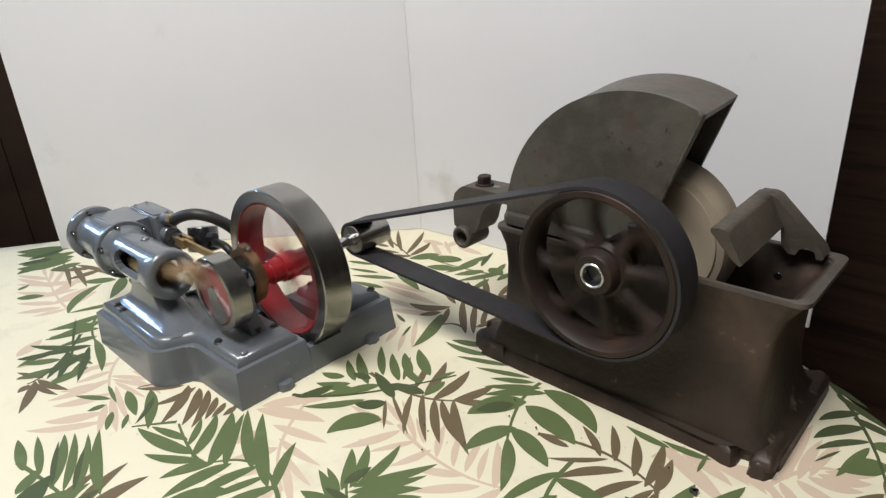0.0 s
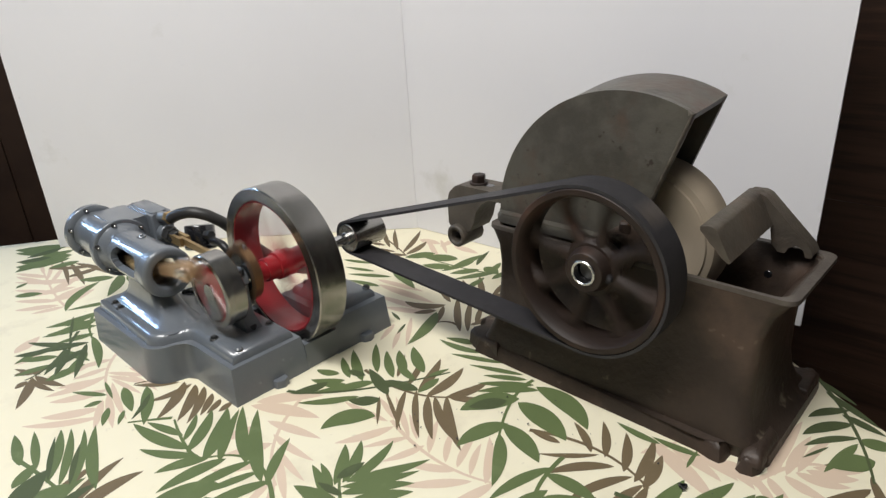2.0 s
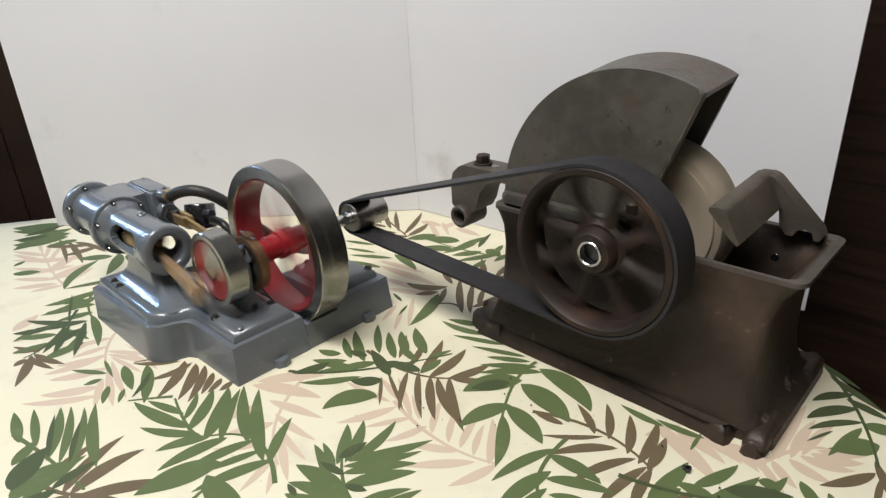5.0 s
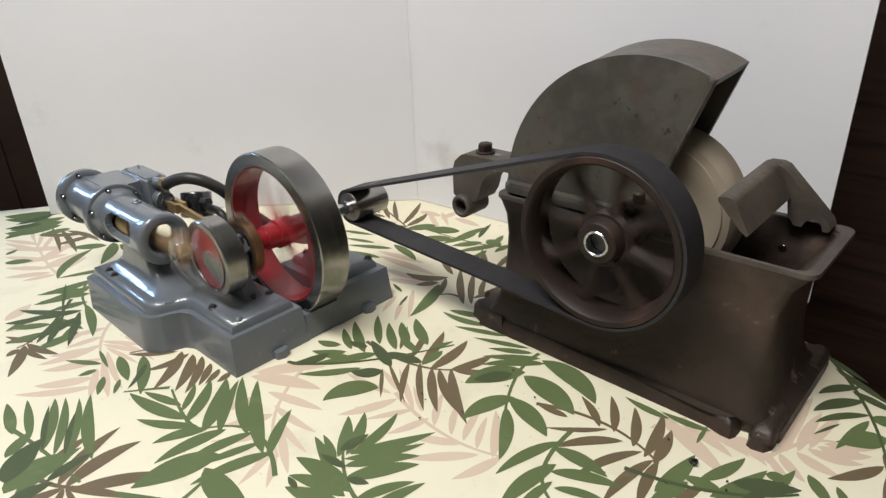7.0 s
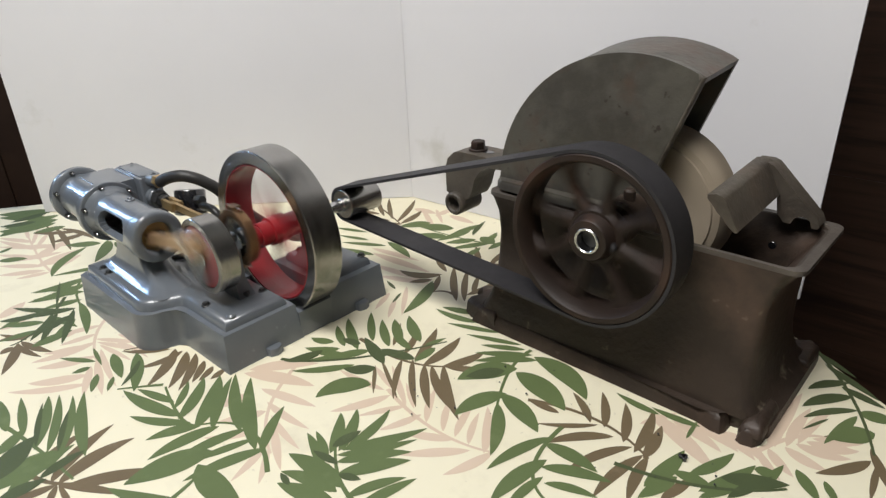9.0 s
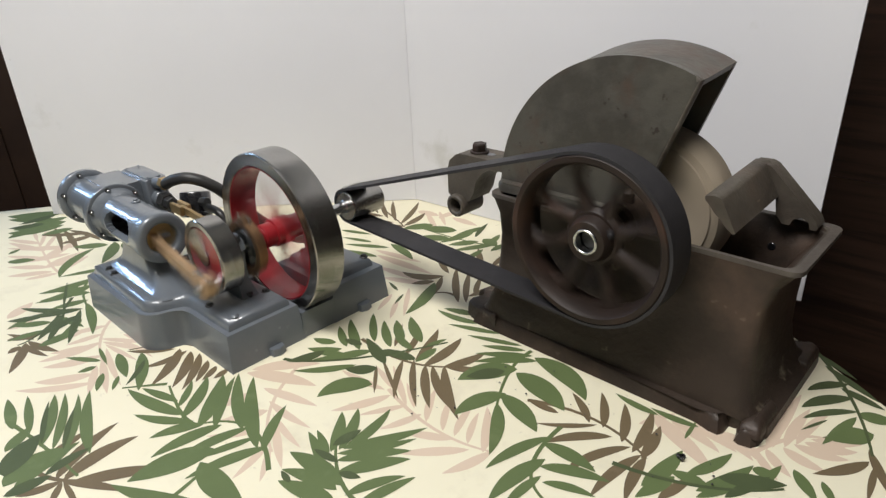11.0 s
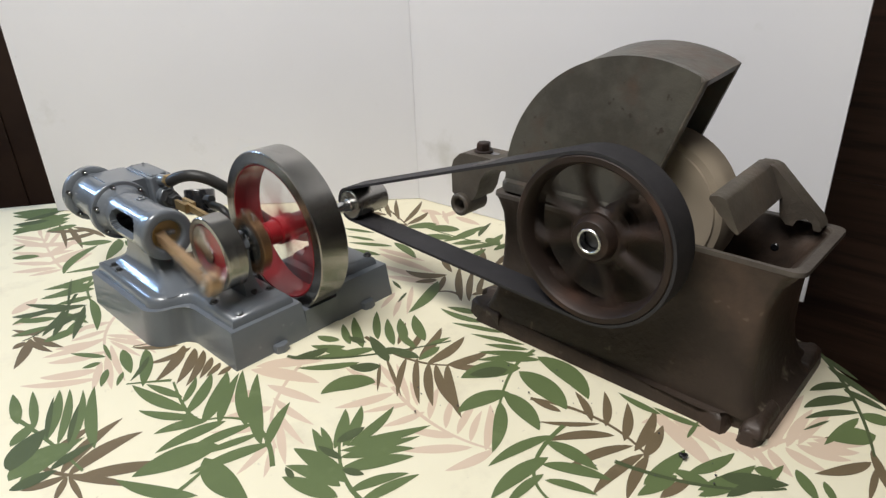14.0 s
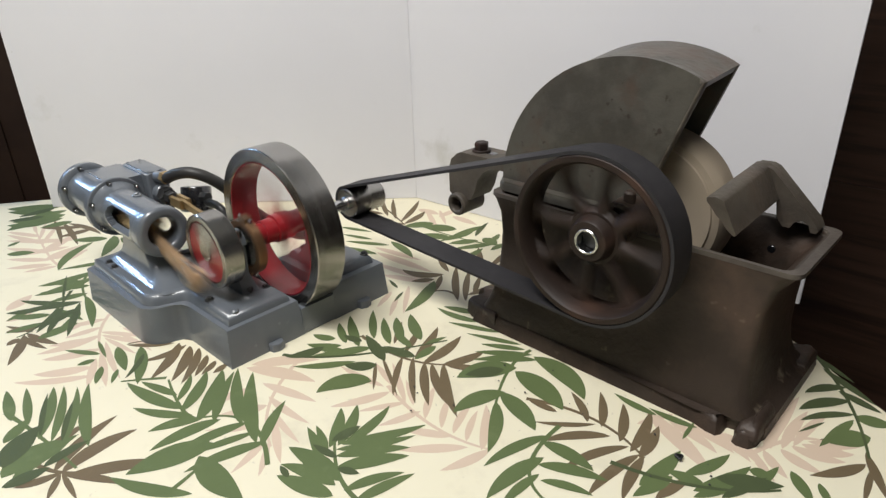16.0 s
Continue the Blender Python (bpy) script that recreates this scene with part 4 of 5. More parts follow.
PEDESTAL = ((-0.282, -0.112, -0.0210, 0.0380, 0.020, 0.0565), (-0.279, -0.118, -0.0165, 0.0350, 0.020, 0.0590), (-0.275, -0.126, -0.0110, 0.0325, 0.019, 0.0620), (-0.270, -0.136, -0.0065, 0.0310, 0.018, 0.0660),
            (-0.262, -0.150, -0.0042, 0.0298, 0.016, 0.0720), (-0.256, -0.164, -0.0025, 0.0290, 0.014, 0.0810), (-0.252, -0.172, -0.0010, 0.0290, 0.013, 0.0960))
part("pedestal", loft([[(x, y, z) for x, y in rounded(x0, x1, y0, y1, r, 7)] for x0, x1, y0, y1, r, z in PEDESTAL]), grey_paint, engine, "smooth grey pedestal under the crosshead guide", angle=70)


def slotted_tube(x0, x1, ro, ri, xa, xb, half, n=120):
    """A tube along x with a rounded window through each side, between xa and xb."""
    bm = bmesh.new()
    xs = [x0, x0 + 0.001] + [xa + (xb - xa) * k / 28 for k in range(29)] + [x1 - 0.004, x1]
    xs = sorted(xs)

    def open_cell(i, k):
        xm = (xs[i] + xs[i + 1]) / 2
        if not xa < xm < xb:
            return False
        u = (xm - xa) / (xb - xa)
        h = half * min(1, math.sqrt(max(0, 1 - max(0, abs(2 * u - 1) - 0.55) ** 2 / 0.2025)))
        a = 360 * (k + 0.5) / n
        return min(abs((a - c + 180) % 360 - 180) for c in (166, 346)) < h

    verts = {}

    def v(i, k, inner):
        key = (i, k % n, inner)
        if key not in verts:
            a = 2 * math.pi * (k % n) / n
            r = ri if inner else (ro - 0.0012 if i in (0, len(xs) - 1) else ro)
            verts[key] = bm.verts.new((xs[i], r * math.cos(a), r * math.sin(a)))
        return verts[key]

    m = len(xs) - 1
    for i in range(m):
        for k in range(n):
            if open_cell(i, k):
                continue
            bm.faces.new((v(i, k, 0), v(i, k + 1, 0), v(i + 1, k + 1, 0), v(i + 1, k, 0)))
            bm.faces.new((v(i, k, 1), v(i + 1, k, 1), v(i + 1, k + 1, 1), v(i, k + 1, 1)))
            if open_cell(i, (k + 1) % n):
                bm.faces.new((v(i, k + 1, 0), v(i, k + 1, 1), v(i + 1, k + 1, 1), v(i + 1, k + 1, 0)))
            if open_cell(i, (k - 1) % n):
                bm.faces.new((v(i, k, 0), v(i + 1, k, 0), v(i + 1, k, 1), v(i, k, 1)))
            if i == 0 or open_cell(i - 1, k):
                bm.faces.new((v(i, k, 0), v(i, k, 1), v(i, k + 1, 1), v(i, k + 1, 0)))
            if i == m - 1 or open_cell(i + 1, k):
                bm.faces.new((v(i + 1, k, 0), v(i + 1, k + 1, 0), v(i + 1, k + 1, 1), v(i + 1, k, 1)))
    return bm


AXIS = Matrix.Translation((0, CYL_Y, SHAFT_Z + 0.003))


def fat_ring(ro, ri, d0, d1, e, axis="x", n=64):
    """A ring whose four edges are rounded by e."""
    prof = []
    for r, d, a0 in ((ri + e, d0 + e, 180), (ro - e, d0 + e, 270), (ro - e, d1 - e, 0), (ri + e, d1 - e, 90)):
        for k in range(6):
            a = radians(a0 + 18 * k)
            prof.append((r + e * math.cos(a), d + e * math.sin(a)))
    return lathe(prof, axis=axis, n=n)


part("crosshead_guide", slotted_tube(-0.276, -0.150, 0.0288, 0.0205, -0.245, -0.172, 29), grey_paint, engine,
     "grey cylindrical crosshead guide with open side windows", m=AXIS)
part("guide_collar", fat_ring(0.0312, 0.0178, -0.1640, -0.1430, 0.0046), grey_paint, engine, m=AXIS)
part("guide_root", lathe([(0.020, -0.279), (0.0345, -0.279), (0.0335, -0.2755), (0.0312, -0.2715), (0.0295, -0.2655), (0.0289, -0.2580), (0.020, -0.2580)], axis="x"), grey_paint, engine, m=AXIS, angle=60)
part("cylinder_flange", fat_ring(0.0390, 0.012, -0.2895, -0.2765, 0.0018), grey_paint, engine, m=AXIS)
part("cylinder", disc(0.0300, -0.378, -0.288, axis="x", n=64, edge=0.002), grey_paint, engine, m=AXIS)
part("cylinder_ridge", fat_ring(0.0350, 0.026, -0.2985, -0.2890, 0.0028), grey_paint, engine, m=AXIS)
part("cylinder_ridge", fat_ring(0.0325, 0.026, -0.3050, -0.2975, 0.0022), grey_paint, engine, m=AXIS)
part("cylinder_cover", lathe([(0, -0.393), (0.020, -0.393), (0.0215, -0.391), (0.0220, -0.3885), (0.0370, -0.3885), (0.0385, -0.3870), (0.0385, -0.3790), (0.0370, -0.3775), (0.0320, -0.3765), (0, -0.3765)], axis="x"),
     grey_paint, engine, m=AXIS)
for ring_x, ring_r, start in ((-0.2768, 0.0340, 40), (-0.3770, 0.0340, 40)):
    for k in range(6):
        a = radians(start + 60 * k)
        c = (0, ring_r * math.cos(a), ring_r * math.sin(a))
        nut = part("flange_nut", hexagon(0.0034, ring_x, ring_x + 0.0045, c, "x", k), dark_steel, engine, m=AXIS)
        part("stud", disc(0.0017, ring_x + 0.004, ring_x + 0.0070, c, "x", 12), bright_steel, nut)
part("guide_boss", disc(0.0055, 0.0270, 0.0305, (-0.215, 0.004, 0), "z", 20), grey_paint, engine, m=AXIS)
part("guide_screw", hexagon(0.0026, 0.0300, 0.0325, (-0.215, 0.004, 0)), grey_paint, engine, m=AXIS)

# steam chest behind the cylinder, valve rod gland, pipe fitting, hose and gauge
VALVE_Y, VALVE_Z = 0.071, 0.124
part("chest_deck", prism(rounded(-0.3670, -0.2890, 0.012, 0.0570, 0.003), 0.098, 0.1505, 0.0030, 3), grey_paint, engine)
chest = part("steam_chest", prism(rounded(-0.3560, -0.2750, 0.0560, 0.0860, 0.004), 0.093, 0.1520, 0.0025, 3), grey_paint, engine, "grey steam chest beside the cylinder")
part("chest_cover", prism(rounded(-0.3520, -0.2790, 0.0600, 0.0820, 0.003), 0.1515, 0.1538, 0.0008), grey_paint, chest)
for x, y in ((-0.3490, 0.0630), (-0.2820, 0.0630), (-0.3490, 0.0790), (-0.2820, 0.0790)):
    part("cover_screw", disc(0.0016, 0.1535, 0.1549, (x, y, 0), "z", 10), grey_paint, chest)
part("chest_neck", disc(0.0125, -0.278, -0.262, (0, VALVE_Y, VALVE_Z), "x", 24, 0.003), grey_paint, engine)
gland = part("gland", hexagon(0.0120, -0.263, -0.250, (0, VALVE_Y, VALVE_Z), "x"), dark_steel, engine)
part("gland_nut", hexagon(0.0090, -0.250, -0.239, (0, VALVE_Y, VALVE_Z), "x", 0.3), dark_steel, gland)
part("inlet_elbow", tube(smooth_path([(-0.292, 0.070, 0.1445), (-0.275, 0.071, 0.1465), (-0.2560, 0.072, 0.1490)]), 0.0078, 16), grey_paint, engine)
part("hose_fitting", hexagon(0.0088, -0.2570, -0.2470, (0, 0.072, 0.1495), "x"), brass, engine, "brass hose fitting")
HOSE = [(-0.249, 0.072, 0.1495), (-0.232, 0.077, 0.1570), (-0.214, 0.086, 0.1610), (-0.202, 0.098, 0.1570), (-0.196, 0.110, 0.1480), (-0.194, 0.122, 0.136), (-0.190, 0.150, 0.100), (-0.185, 0.200, 0.050),
        (-0.205, 0.255, 0.020), (-0.255, 0.305, 0.0115), (-0.33, 0.350, 0.0105), (-0.37, 0.362, 0.0105)]
part("hose", tube(smooth_path(HOSE, 10), 0.0076, 16), hose_rubber, engine, "black rubber steam hose")
GAUGE = Matrix.Translation((-0.268, 0.115, 0.105)) @ Matrix.Rotation(radians(-17), 4, (0.71, 0.70, 0))
gauge = part("pressure_gauge", lathe([(0, -0.019), (0.0195, -0.019), (0.0220, -0.0175), (0.0228, -0.0150), (0.0228, -0.0125), (0.0212, -0.0112), (0.0210, 0.0145), (0.0200, 0.0162), (0.0175, 0.0170), (0, 0.0172)],
                                     axis="z"), black_plastic, engine, "black round pressure gauge", m=GAUGE)
part("gauge_stem", hexagon(0.0070, 0.0200, 0.0360, (0, 0, 0.002), "x"), dark_steel, gauge)
part("gauge_pipe", tube(smooth_path([(-0.236, 0.115, 0.107), (-0.205, 0.116, 0.106), (-0.195, 0.117, 0.09), (-0.192, 0.10, 0.070), (-0.2, 0.07, 0.060), (-0.21, 0.05, 0.056)]), 0.0055, 12), dark_steel, engine)

# bearings
for y0, y1, foot in ((0.0500, 0.0640, 0.009), (0.1560, 0.1740, 0.014)):
    ped = part("bearing_pedestal", loft([[(-0.060 + sx * w, y, z) for sx, y in ((-1, y0 - d), (1, y0 - d), (1, y1 + d), (-1, y1 + d))]
                                         for w, d, z in ((foot + 0.012, 0.004, 0.056), (foot + 0.010, 0.003, 0.060), (0.0090, 0.0, 0.078), (0.0100, 0.0, 0.112))]), grey_paint, engine)
    part("bearing_cap", prism([(-0.060 + 0.0160 * math.cos(radians(a)), 0.1165 + 0.0160 * math.sin(radians(a))) for a in range(0, 181, 12)][::1], y0, y1, 0.0015, axis="y"), grey_paint, ped)
    for sx in (-1, 1):
        part("cap_nut", hexagon(0.0040, 0.1275, 0.1345, (-0.060 + sx * 0.0115, (y0 + y1) / 2, 0)), dark_steel, ped)
        part("foot_bolt", hexagon(0.0045, 0.058, 0.064, (-0.060 + sx * (foot + 0.007), (y0 + y1) / 2, 0)), dark_steel, ped)

# turning parts, about the shaft's axis
crankshaft = part("crankshaft", disc(0.0075, 0.026, 0.2735, n=32), bright_steel, engine, "bright steel crankshaft")
part("crank_disc", lathe([(0, 0.024), (0.036, 0.024), (0.0365, 0.021), (0.0425, 0.021), (0.0435, 0.022), (0.0435, 0.044), (0.0425, 0.045), (0, 0.045)]), steel, crankshaft, "steel crank disc")
web = bmesh.new()
disc(0.0362, 0.0225, 0.0245, n=48, bm=web)
part("crank_face", web, red_paint, crankshaft, "red painted crank face")
weight = [(0.0345 * math.cos(radians(a)), 0.0345 * math.sin(radians(a))) for a in range(140, 221, 8)] + [(-0.008, -0.012), (0.006, -0.009), (0.010, 0), (0.006, 0.009), (-0.008, 0.012)]
part("counterweight", prism(weight, 0.0205, 0.0228, 0.0006, axis="y"), steel, crankshaft, "bare steel counterweight on the crank")
part("crank_pin", disc(0.0055, -0.004, 0.024, (CRANK, 0, 0), n=20), bright_steel, crankshaft)
part("collar", disc(0.014, 0.046, 0.050, n=28), bright_steel, crankshaft)
part("eccentric", disc(0.024, 0.0665, 0.0755, (0.006, 0, 0.006), n=48), steel, crankshaft)
R0, R1 = 0.0990, 0.0835
part("flywheel_rim", ring(R0, R1, 0.101, 0.139, n=128, edge=0.0012), steel, crankshaft, "machined bare steel flywheel rim")
part("rim_lining", ring(R1 - 0.0002, R1 - 0.0022, 0.1022, 0.1378, n=96, edge=0.0004), red_paint, crankshaft, "red painted inside of the rim")
part("flywheel_hub", lathe([(0.0074, 0.0800), (0.0113, 0.0800), (0.0120, 0.0807), (0.0120, 0.0930), (0.0138, 0.0930), (0.0145, 0.0937), (0.0145, 0.1075), (0.0172, 0.1085), (0.0172, 0.1300), (0.0145, 0.1310),
                            (0.0145, 0.1470), (0.0135, 0.1480), (0.0074, 0.1480)]), red_paint, crankshaft, "red painted flywheel hub")
part("hub_set_screw", disc(0.0028, 0.0120, 0.0160, (0.0, 0.0865, 0), "z", 12), dark_steel, crankshaft)
for k in range(6):
    a = radians(60 * k + 20)
    pts = []
    for i in range(9):
        t = i / 8
        r = 0.014 + t * (R1 - 0.0155)
        b = a + 0.16 * math.sin(math.pi * t)
        pts.append((r * math.cos(b), 0.119, r * math.sin(b)))
    bm = bmesh.new()
    rows = []
    for i, p in enumerate(pts):
        t = i / 8
        d = (Vector(pts[min(i + 1, 8)]) - Vector(pts[max(i - 1, 0)])).normalized()
        s = d.cross(Vector((0, 1, 0)))
        w, h = 0.0050 - 0.0022 * math.sin(math.pi * (0.15 + 0.7 * t)), 0.0042
        rows.append([bm.verts.new(Vector(p) + s * w * math.cos(2 * math.pi * q / 10) + Vector((0, 1, 0)) * h * math.sin(2 * math.pi * q / 10)) for q in range(10)])
    for r, s in zip(rows, rows[1:]):
        for q in range(10):
            bm.faces.new((r[q], r[(q + 1) % 10], s[(q + 1) % 10], s[q]))
    part("spoke", bm, red_paint, crankshaft, angle=80)
part("drive_pulley", lathe([(0.0070, 0.2200), (0.0185, 0.2200), (0.0195, 0.2210), (0.0198, 0.245), (0.0195, 0.2710), (0.0185, 0.2720), (0.0070, 0.2720)]), steel, crankshaft, "small bare steel belt pulley")
part("shaft_collar", disc(0.0088, 0.2160, 0.2205, n=28), bright_steel, crankshaft)

# reciprocating parts
crosshead = part("crosshead", disc(0.0198, -0.016, 0.014, axis="x", n=40), brass, engine, "brass crosshead sliding in its guide")
part("wrist_pin", disc(0.004, -0.012, 0.012, (0.012, 0, 0), "y", 16), bright_steel, crosshead)
part("piston_rod", disc(0.005, -0.085, -0.012, axis="x", n=20), bright_steel, crosshead)
rod = part("connecting_rod", loft([[(x, s * w, c * h) for s, c in ((-1, -1), (1, -1), (1, 1), (-1, 1))] for x, w, h in
                                   ((0.006, 0.004, 0.0075), (0.03, 0.0042, 0.0060), (0.07, 0.0042, 0.0070), (ROD - 0.013, 0.0046, 0.0090))]), rod_bronze, engine, "bronze connecting rod")
part("big_end", ring(0.0135, 0.0056, -0.0072, 0.0072, (ROD, 0, 0), n=32), rod_bronze, rod)
part("small_end", ring(0.0095, 0.0042, -0.0062, 0.0062, n=28), rod_bronze, rod)
for s in (-1, 1):
    part("strap_bolt", disc(0.0022, ROD - 0.018, ROD + 0.012, (0, 0, s * 0.0118), "x", 12), bright_steel, rod)
ECC, EROD = 0.0085, 0.155
valve_link = part("eccentric_rod", loft([[(x, s * w, c * h) for s, c in ((-1, -1), (1, -1), (1, 1), (-1, 1))] for x, w, h in
                                         ((-0.004, 0.0022, 0.0048), (0.05, 0.0022, 0.0045), (EROD - 0.026, 0.0022, 0.007))]), brass, engine, "flat brass eccentric rod")
part("eccentric_strap", ring(0.0335, 0.0242, -0.0055, 0.0055, (EROD, 0, 0), n=56), bronze, valve_link, "bronze eccentric strap")
part("strap_lug", box(EROD - 0.007, EROD + 0.007, -0.005, 0.005, 0.030, 0.037, 0.0015), bronze, valve_link)
part("strap_lug", box(EROD - 0.007, EROD + 0.007, -0.005, 0.005, -0.037, -0.030, 0.0015), bronze, valve_link)
for z in (-0.0345, 0.0345):
    part("strap_bolt", disc(0.0022, EROD - 0.013, EROD + 0.013, (0, 0, z), "x", 12), bright_steel, valve_link)
valve_rod = part("valve_rod", disc(0.003, -0.05, -0.004, axis="x", n=16), bright_steel, engine)
part("clevis", box(-0.022, 0.007, -0.0075, -0.0028, -0.006, 0.006, 0.0012), brass, valve_rod, "brass clevis")
part("clevis", box(-0.022, 0.007, 0.0028, 0.0075, -0.006, 0.006, 0.0012), brass, valve_rod, "brass clevis")

# ---- grinder ----
HUB_X, HUB_Z = 0.2965, 0.1640
grinder = thing("bench_grinder", "old rusty cast-iron water-trough grinder with a spoked pulley, running", "grinder")


def section(x0, x1, y0, y1, r, z):
    return [(x, y, z) for x, y in rounded(x0, x1, y0, y1, r, 6)]


part("body", loft([section(0.130, 0.4686, 0.2640, 0.420, 0.006, 0.0), section(0.130, 0.4680, 0.2640, 0.420, 0.006, 0.0125), section(0.133, 0.4620, 0.2595, 0.414, 0.010, 0.0145),
                   section(0.138, 0.4520, 0.2600, 0.406, 0.013, 0.024), section(0.144, 0.4460, 0.2645, 0.402, 0.014, 0.040), section(0.147, 0.4432, 0.2705, 0.399, 0.014, 0.060), section(0.148, 0.4425, 0.2760, 0.398, 0.012, 0.088),
                   section(0.147, 0.4430, 0.2810, 0.398, 0.010, 0.115), section(0.142, 0.4485, 0.2838, 0.401, 0.010, 0.137), section(0.132, 0.459, 0.2842, 0.411, 0.014, 0.151),
                   section(0.129, 0.4645, 0.2840, 0.415, 0.012, 0.1555), section(0.130, 0.4635, 0.2850, 0.414, 0.012, 0.1585), section(0.137, 0.456, 0.2895, 0.407, 0.012, 0.1585),
                   section(0.139, 0.454, 0.2905, 0.405, 0.012, 0.1565), section(0.150, 0.436, 0.2915, 0.396, 0.016, 0.130), section(0.158, 0.418, 0.2900, 0.388, 0.020, 0.060)]),
     cast_iron, grinder, "rusty brown cast-iron trough body", angle=60)


def lug(outline, z, rise):
    bm = prism(outline, 0, z, 0.005, 3, draft=rise)
    return bm


# front flange with its slotted foot, sloping up into the body
FLANGE = [(0.4686, 0.2950), (0.1300, 0.2950), (0.1300, 0.2515), (0.4100, 0.2485), (0.4240, 0.2445), (0.4330, 0.2445), (0.4362, 0.2500), (0.4366, 0.2630), (0.4430, 0.2640), (0.4452, 0.2570), (0.4468, 0.2465),
          (0.4520, 0.2440), (0.4620, 0.2462), (0.4662, 0.2540)]
part("base_flange", lug(FLANGE, 0.0155, 0.0055), cast_iron, grinder)
part("foot", loft([[(x, y, z) for x, y in rounded(0.4465 + d, 0.4672 - d, 0.2490 + 2.2 * d, 0.3000, 0.004, 4)] for d, z in ((0.0, 0.008), (0.0010, 0.0145), (0.0030, 0.0180), (0.0065, 0.0205))]), cast_iron, grinder, angle=60)
part("foot", lug([(0.420, 0.380), (0.4685, 0.380), (0.468, 0.424), (0.459, 0.432), (0.450, 0.430), (0.448, 0.416), (0.440, 0.416), (0.438, 0.430), (0.428, 0.428)], 0.020, 0.002), cast_iron, grinder)
part("foot", lug([(0.165, 0.252), (0.170, 0.310), (0.112, 0.312), (0.104, 0.302), (0.105, 0.291), (0.122, 0.289), (0.122, 0.279), (0.108, 0.277), (0.111, 0.264), (0.124, 0.258)], 0.020, 0.002), cast_iron, grinder)

part("trough_lip", loft([section(0.1287, 0.4648, 0.2837, 0.4153, 0.012, 0.1548), section(0.1290, 0.4645, 0.2845, 0.4150, 0.012, 0.1590), section(0.1370, 0.4560, 0.2893, 0.4070, 0.012, 0.1590),
                         section(0.1395, 0.4520, 0.2908, 0.4045, 0.012, 0.1545)], (False, False)), bare_iron, grinder, "worn bare edge of the trough")

# nothing is cut here: a black disc paints the shade inside the drain hole
part("drain_hole_dark", disc(0.0042, 0.3950, 0.3975, (0.4084, 0, 0.1290), n=20, edge=0.0006), black_plastic, grinder)

# hood over the stone: its front face a little smaller than its back
HOOD_X, HOOD_Z, HOOD_R, HOOD_FRONT, HOOD_BACK = 0.2828, 0.1650, 0.1540, 0.3095, 0.3830


def sector(inset, back=0.0, a0=63.5, a1=184, n=48):
    """The hood's arc; it grows a little towards the back."""
    r, cz = HOOD_R + 0.0030 * back - inset, HOOD_Z + 0.0035 * back
    return [(HOOD_X + r * math.cos(radians(a0 + (a1 - a0) * k / n)), cz + r * math.sin(radians(a0 + (a1 - a0) * k / n))) for k in range(n + 1)]


def hood_plate(y0, y1, bevel, inset, back=0.0):
    return prism(sector(inset, back) + [(0.1300 + inset, 0.152), (0.2945, 0.152)], y0, y1, bevel, 4, axis="y")


hood = part("hood", hood_plate(HOOD_FRONT + 0.007, HOOD_FRONT, 0.0042, 0.0), hood_iron, grinder, "dark cast-iron hood over the grindstone")
# bevel strips take the worn colour with the edge's highlight put into it
hood.data.materials.append(worn_edge_highlight)
for poly in hood.data.polygons:
    if 0.55 < abs(poly.normal.y) < 0.90:
        poly.material_index = 1
part("hood_back", hood_plate(HOOD_BACK - 0.006, HOOD_BACK, 0.0015, 0.0005, 1.0), hood_iron, hood)
part("hood_band", loft([[(x, y, z) for x, z in sector(0.0, v)] + [(x, y, z) for x, z in sector(0.0075, v)[::-1]] for y, v in ((HOOD_FRONT + 0.0065, 0.0), (HOOD_BACK - 0.0055, 1.0))]), hood_iron, hood)
part("hood_foot", prism(rounded(0.1270, 0.2900, 0.2985, 0.3920, 0.012), 0.1575, 0.1690, 0.0050, 4), hood_iron, hood)
part("axle_bearing", disc(0.022, 0.275, 0.318, (HUB_X, 0, HUB_Z), n=36, edge=0.003), cast_iron, grinder)
part("bearing_block", prism(rounded(HUB_X - 0.022, HUB_X + 0.022, 0.140, 0.166, 0.004), 0.285, 0.320, 0.003, axis="y"), cast_iron, grinder)
part("oil_cup", disc(0.006, HUB_Z + 0.018, HUB_Z + 0.032, (HUB_X + 0.004, 0.292, 0), "z", 20, 0.002), cast_iron, grinder)

STONE_R = 0.083
grindstone = part("grindstone", lathe([(0.006, 0.336), (0.040, 0.336), (0.043, 0.334), (0.052, 0.3342), (0.0535, 0.3332), (STONE_R - 0.0135, 0.3330), (STONE_R - 0.0125, 0.3348), (STONE_R - 0.0060, 0.3362), (STONE_R - 0.0045, 0.3385), (STONE_R - 0.001, 0.3420), (STONE_R + 0.0006, 0.350), (STONE_R - 0.0005, 0.368),
                                       (STONE_R - 0.004, 0.371), (0.006, 0.371)], n=96), stone, grinder, "worn tan grindstone")
part("stone_flange", disc(0.034, 0.326, 0.3355, n=40, edge=0.003), cast_iron, grindstone)
part("axle", disc(0.0100, 0.2510, 0.372, n=28), bare_iron, grindstone)

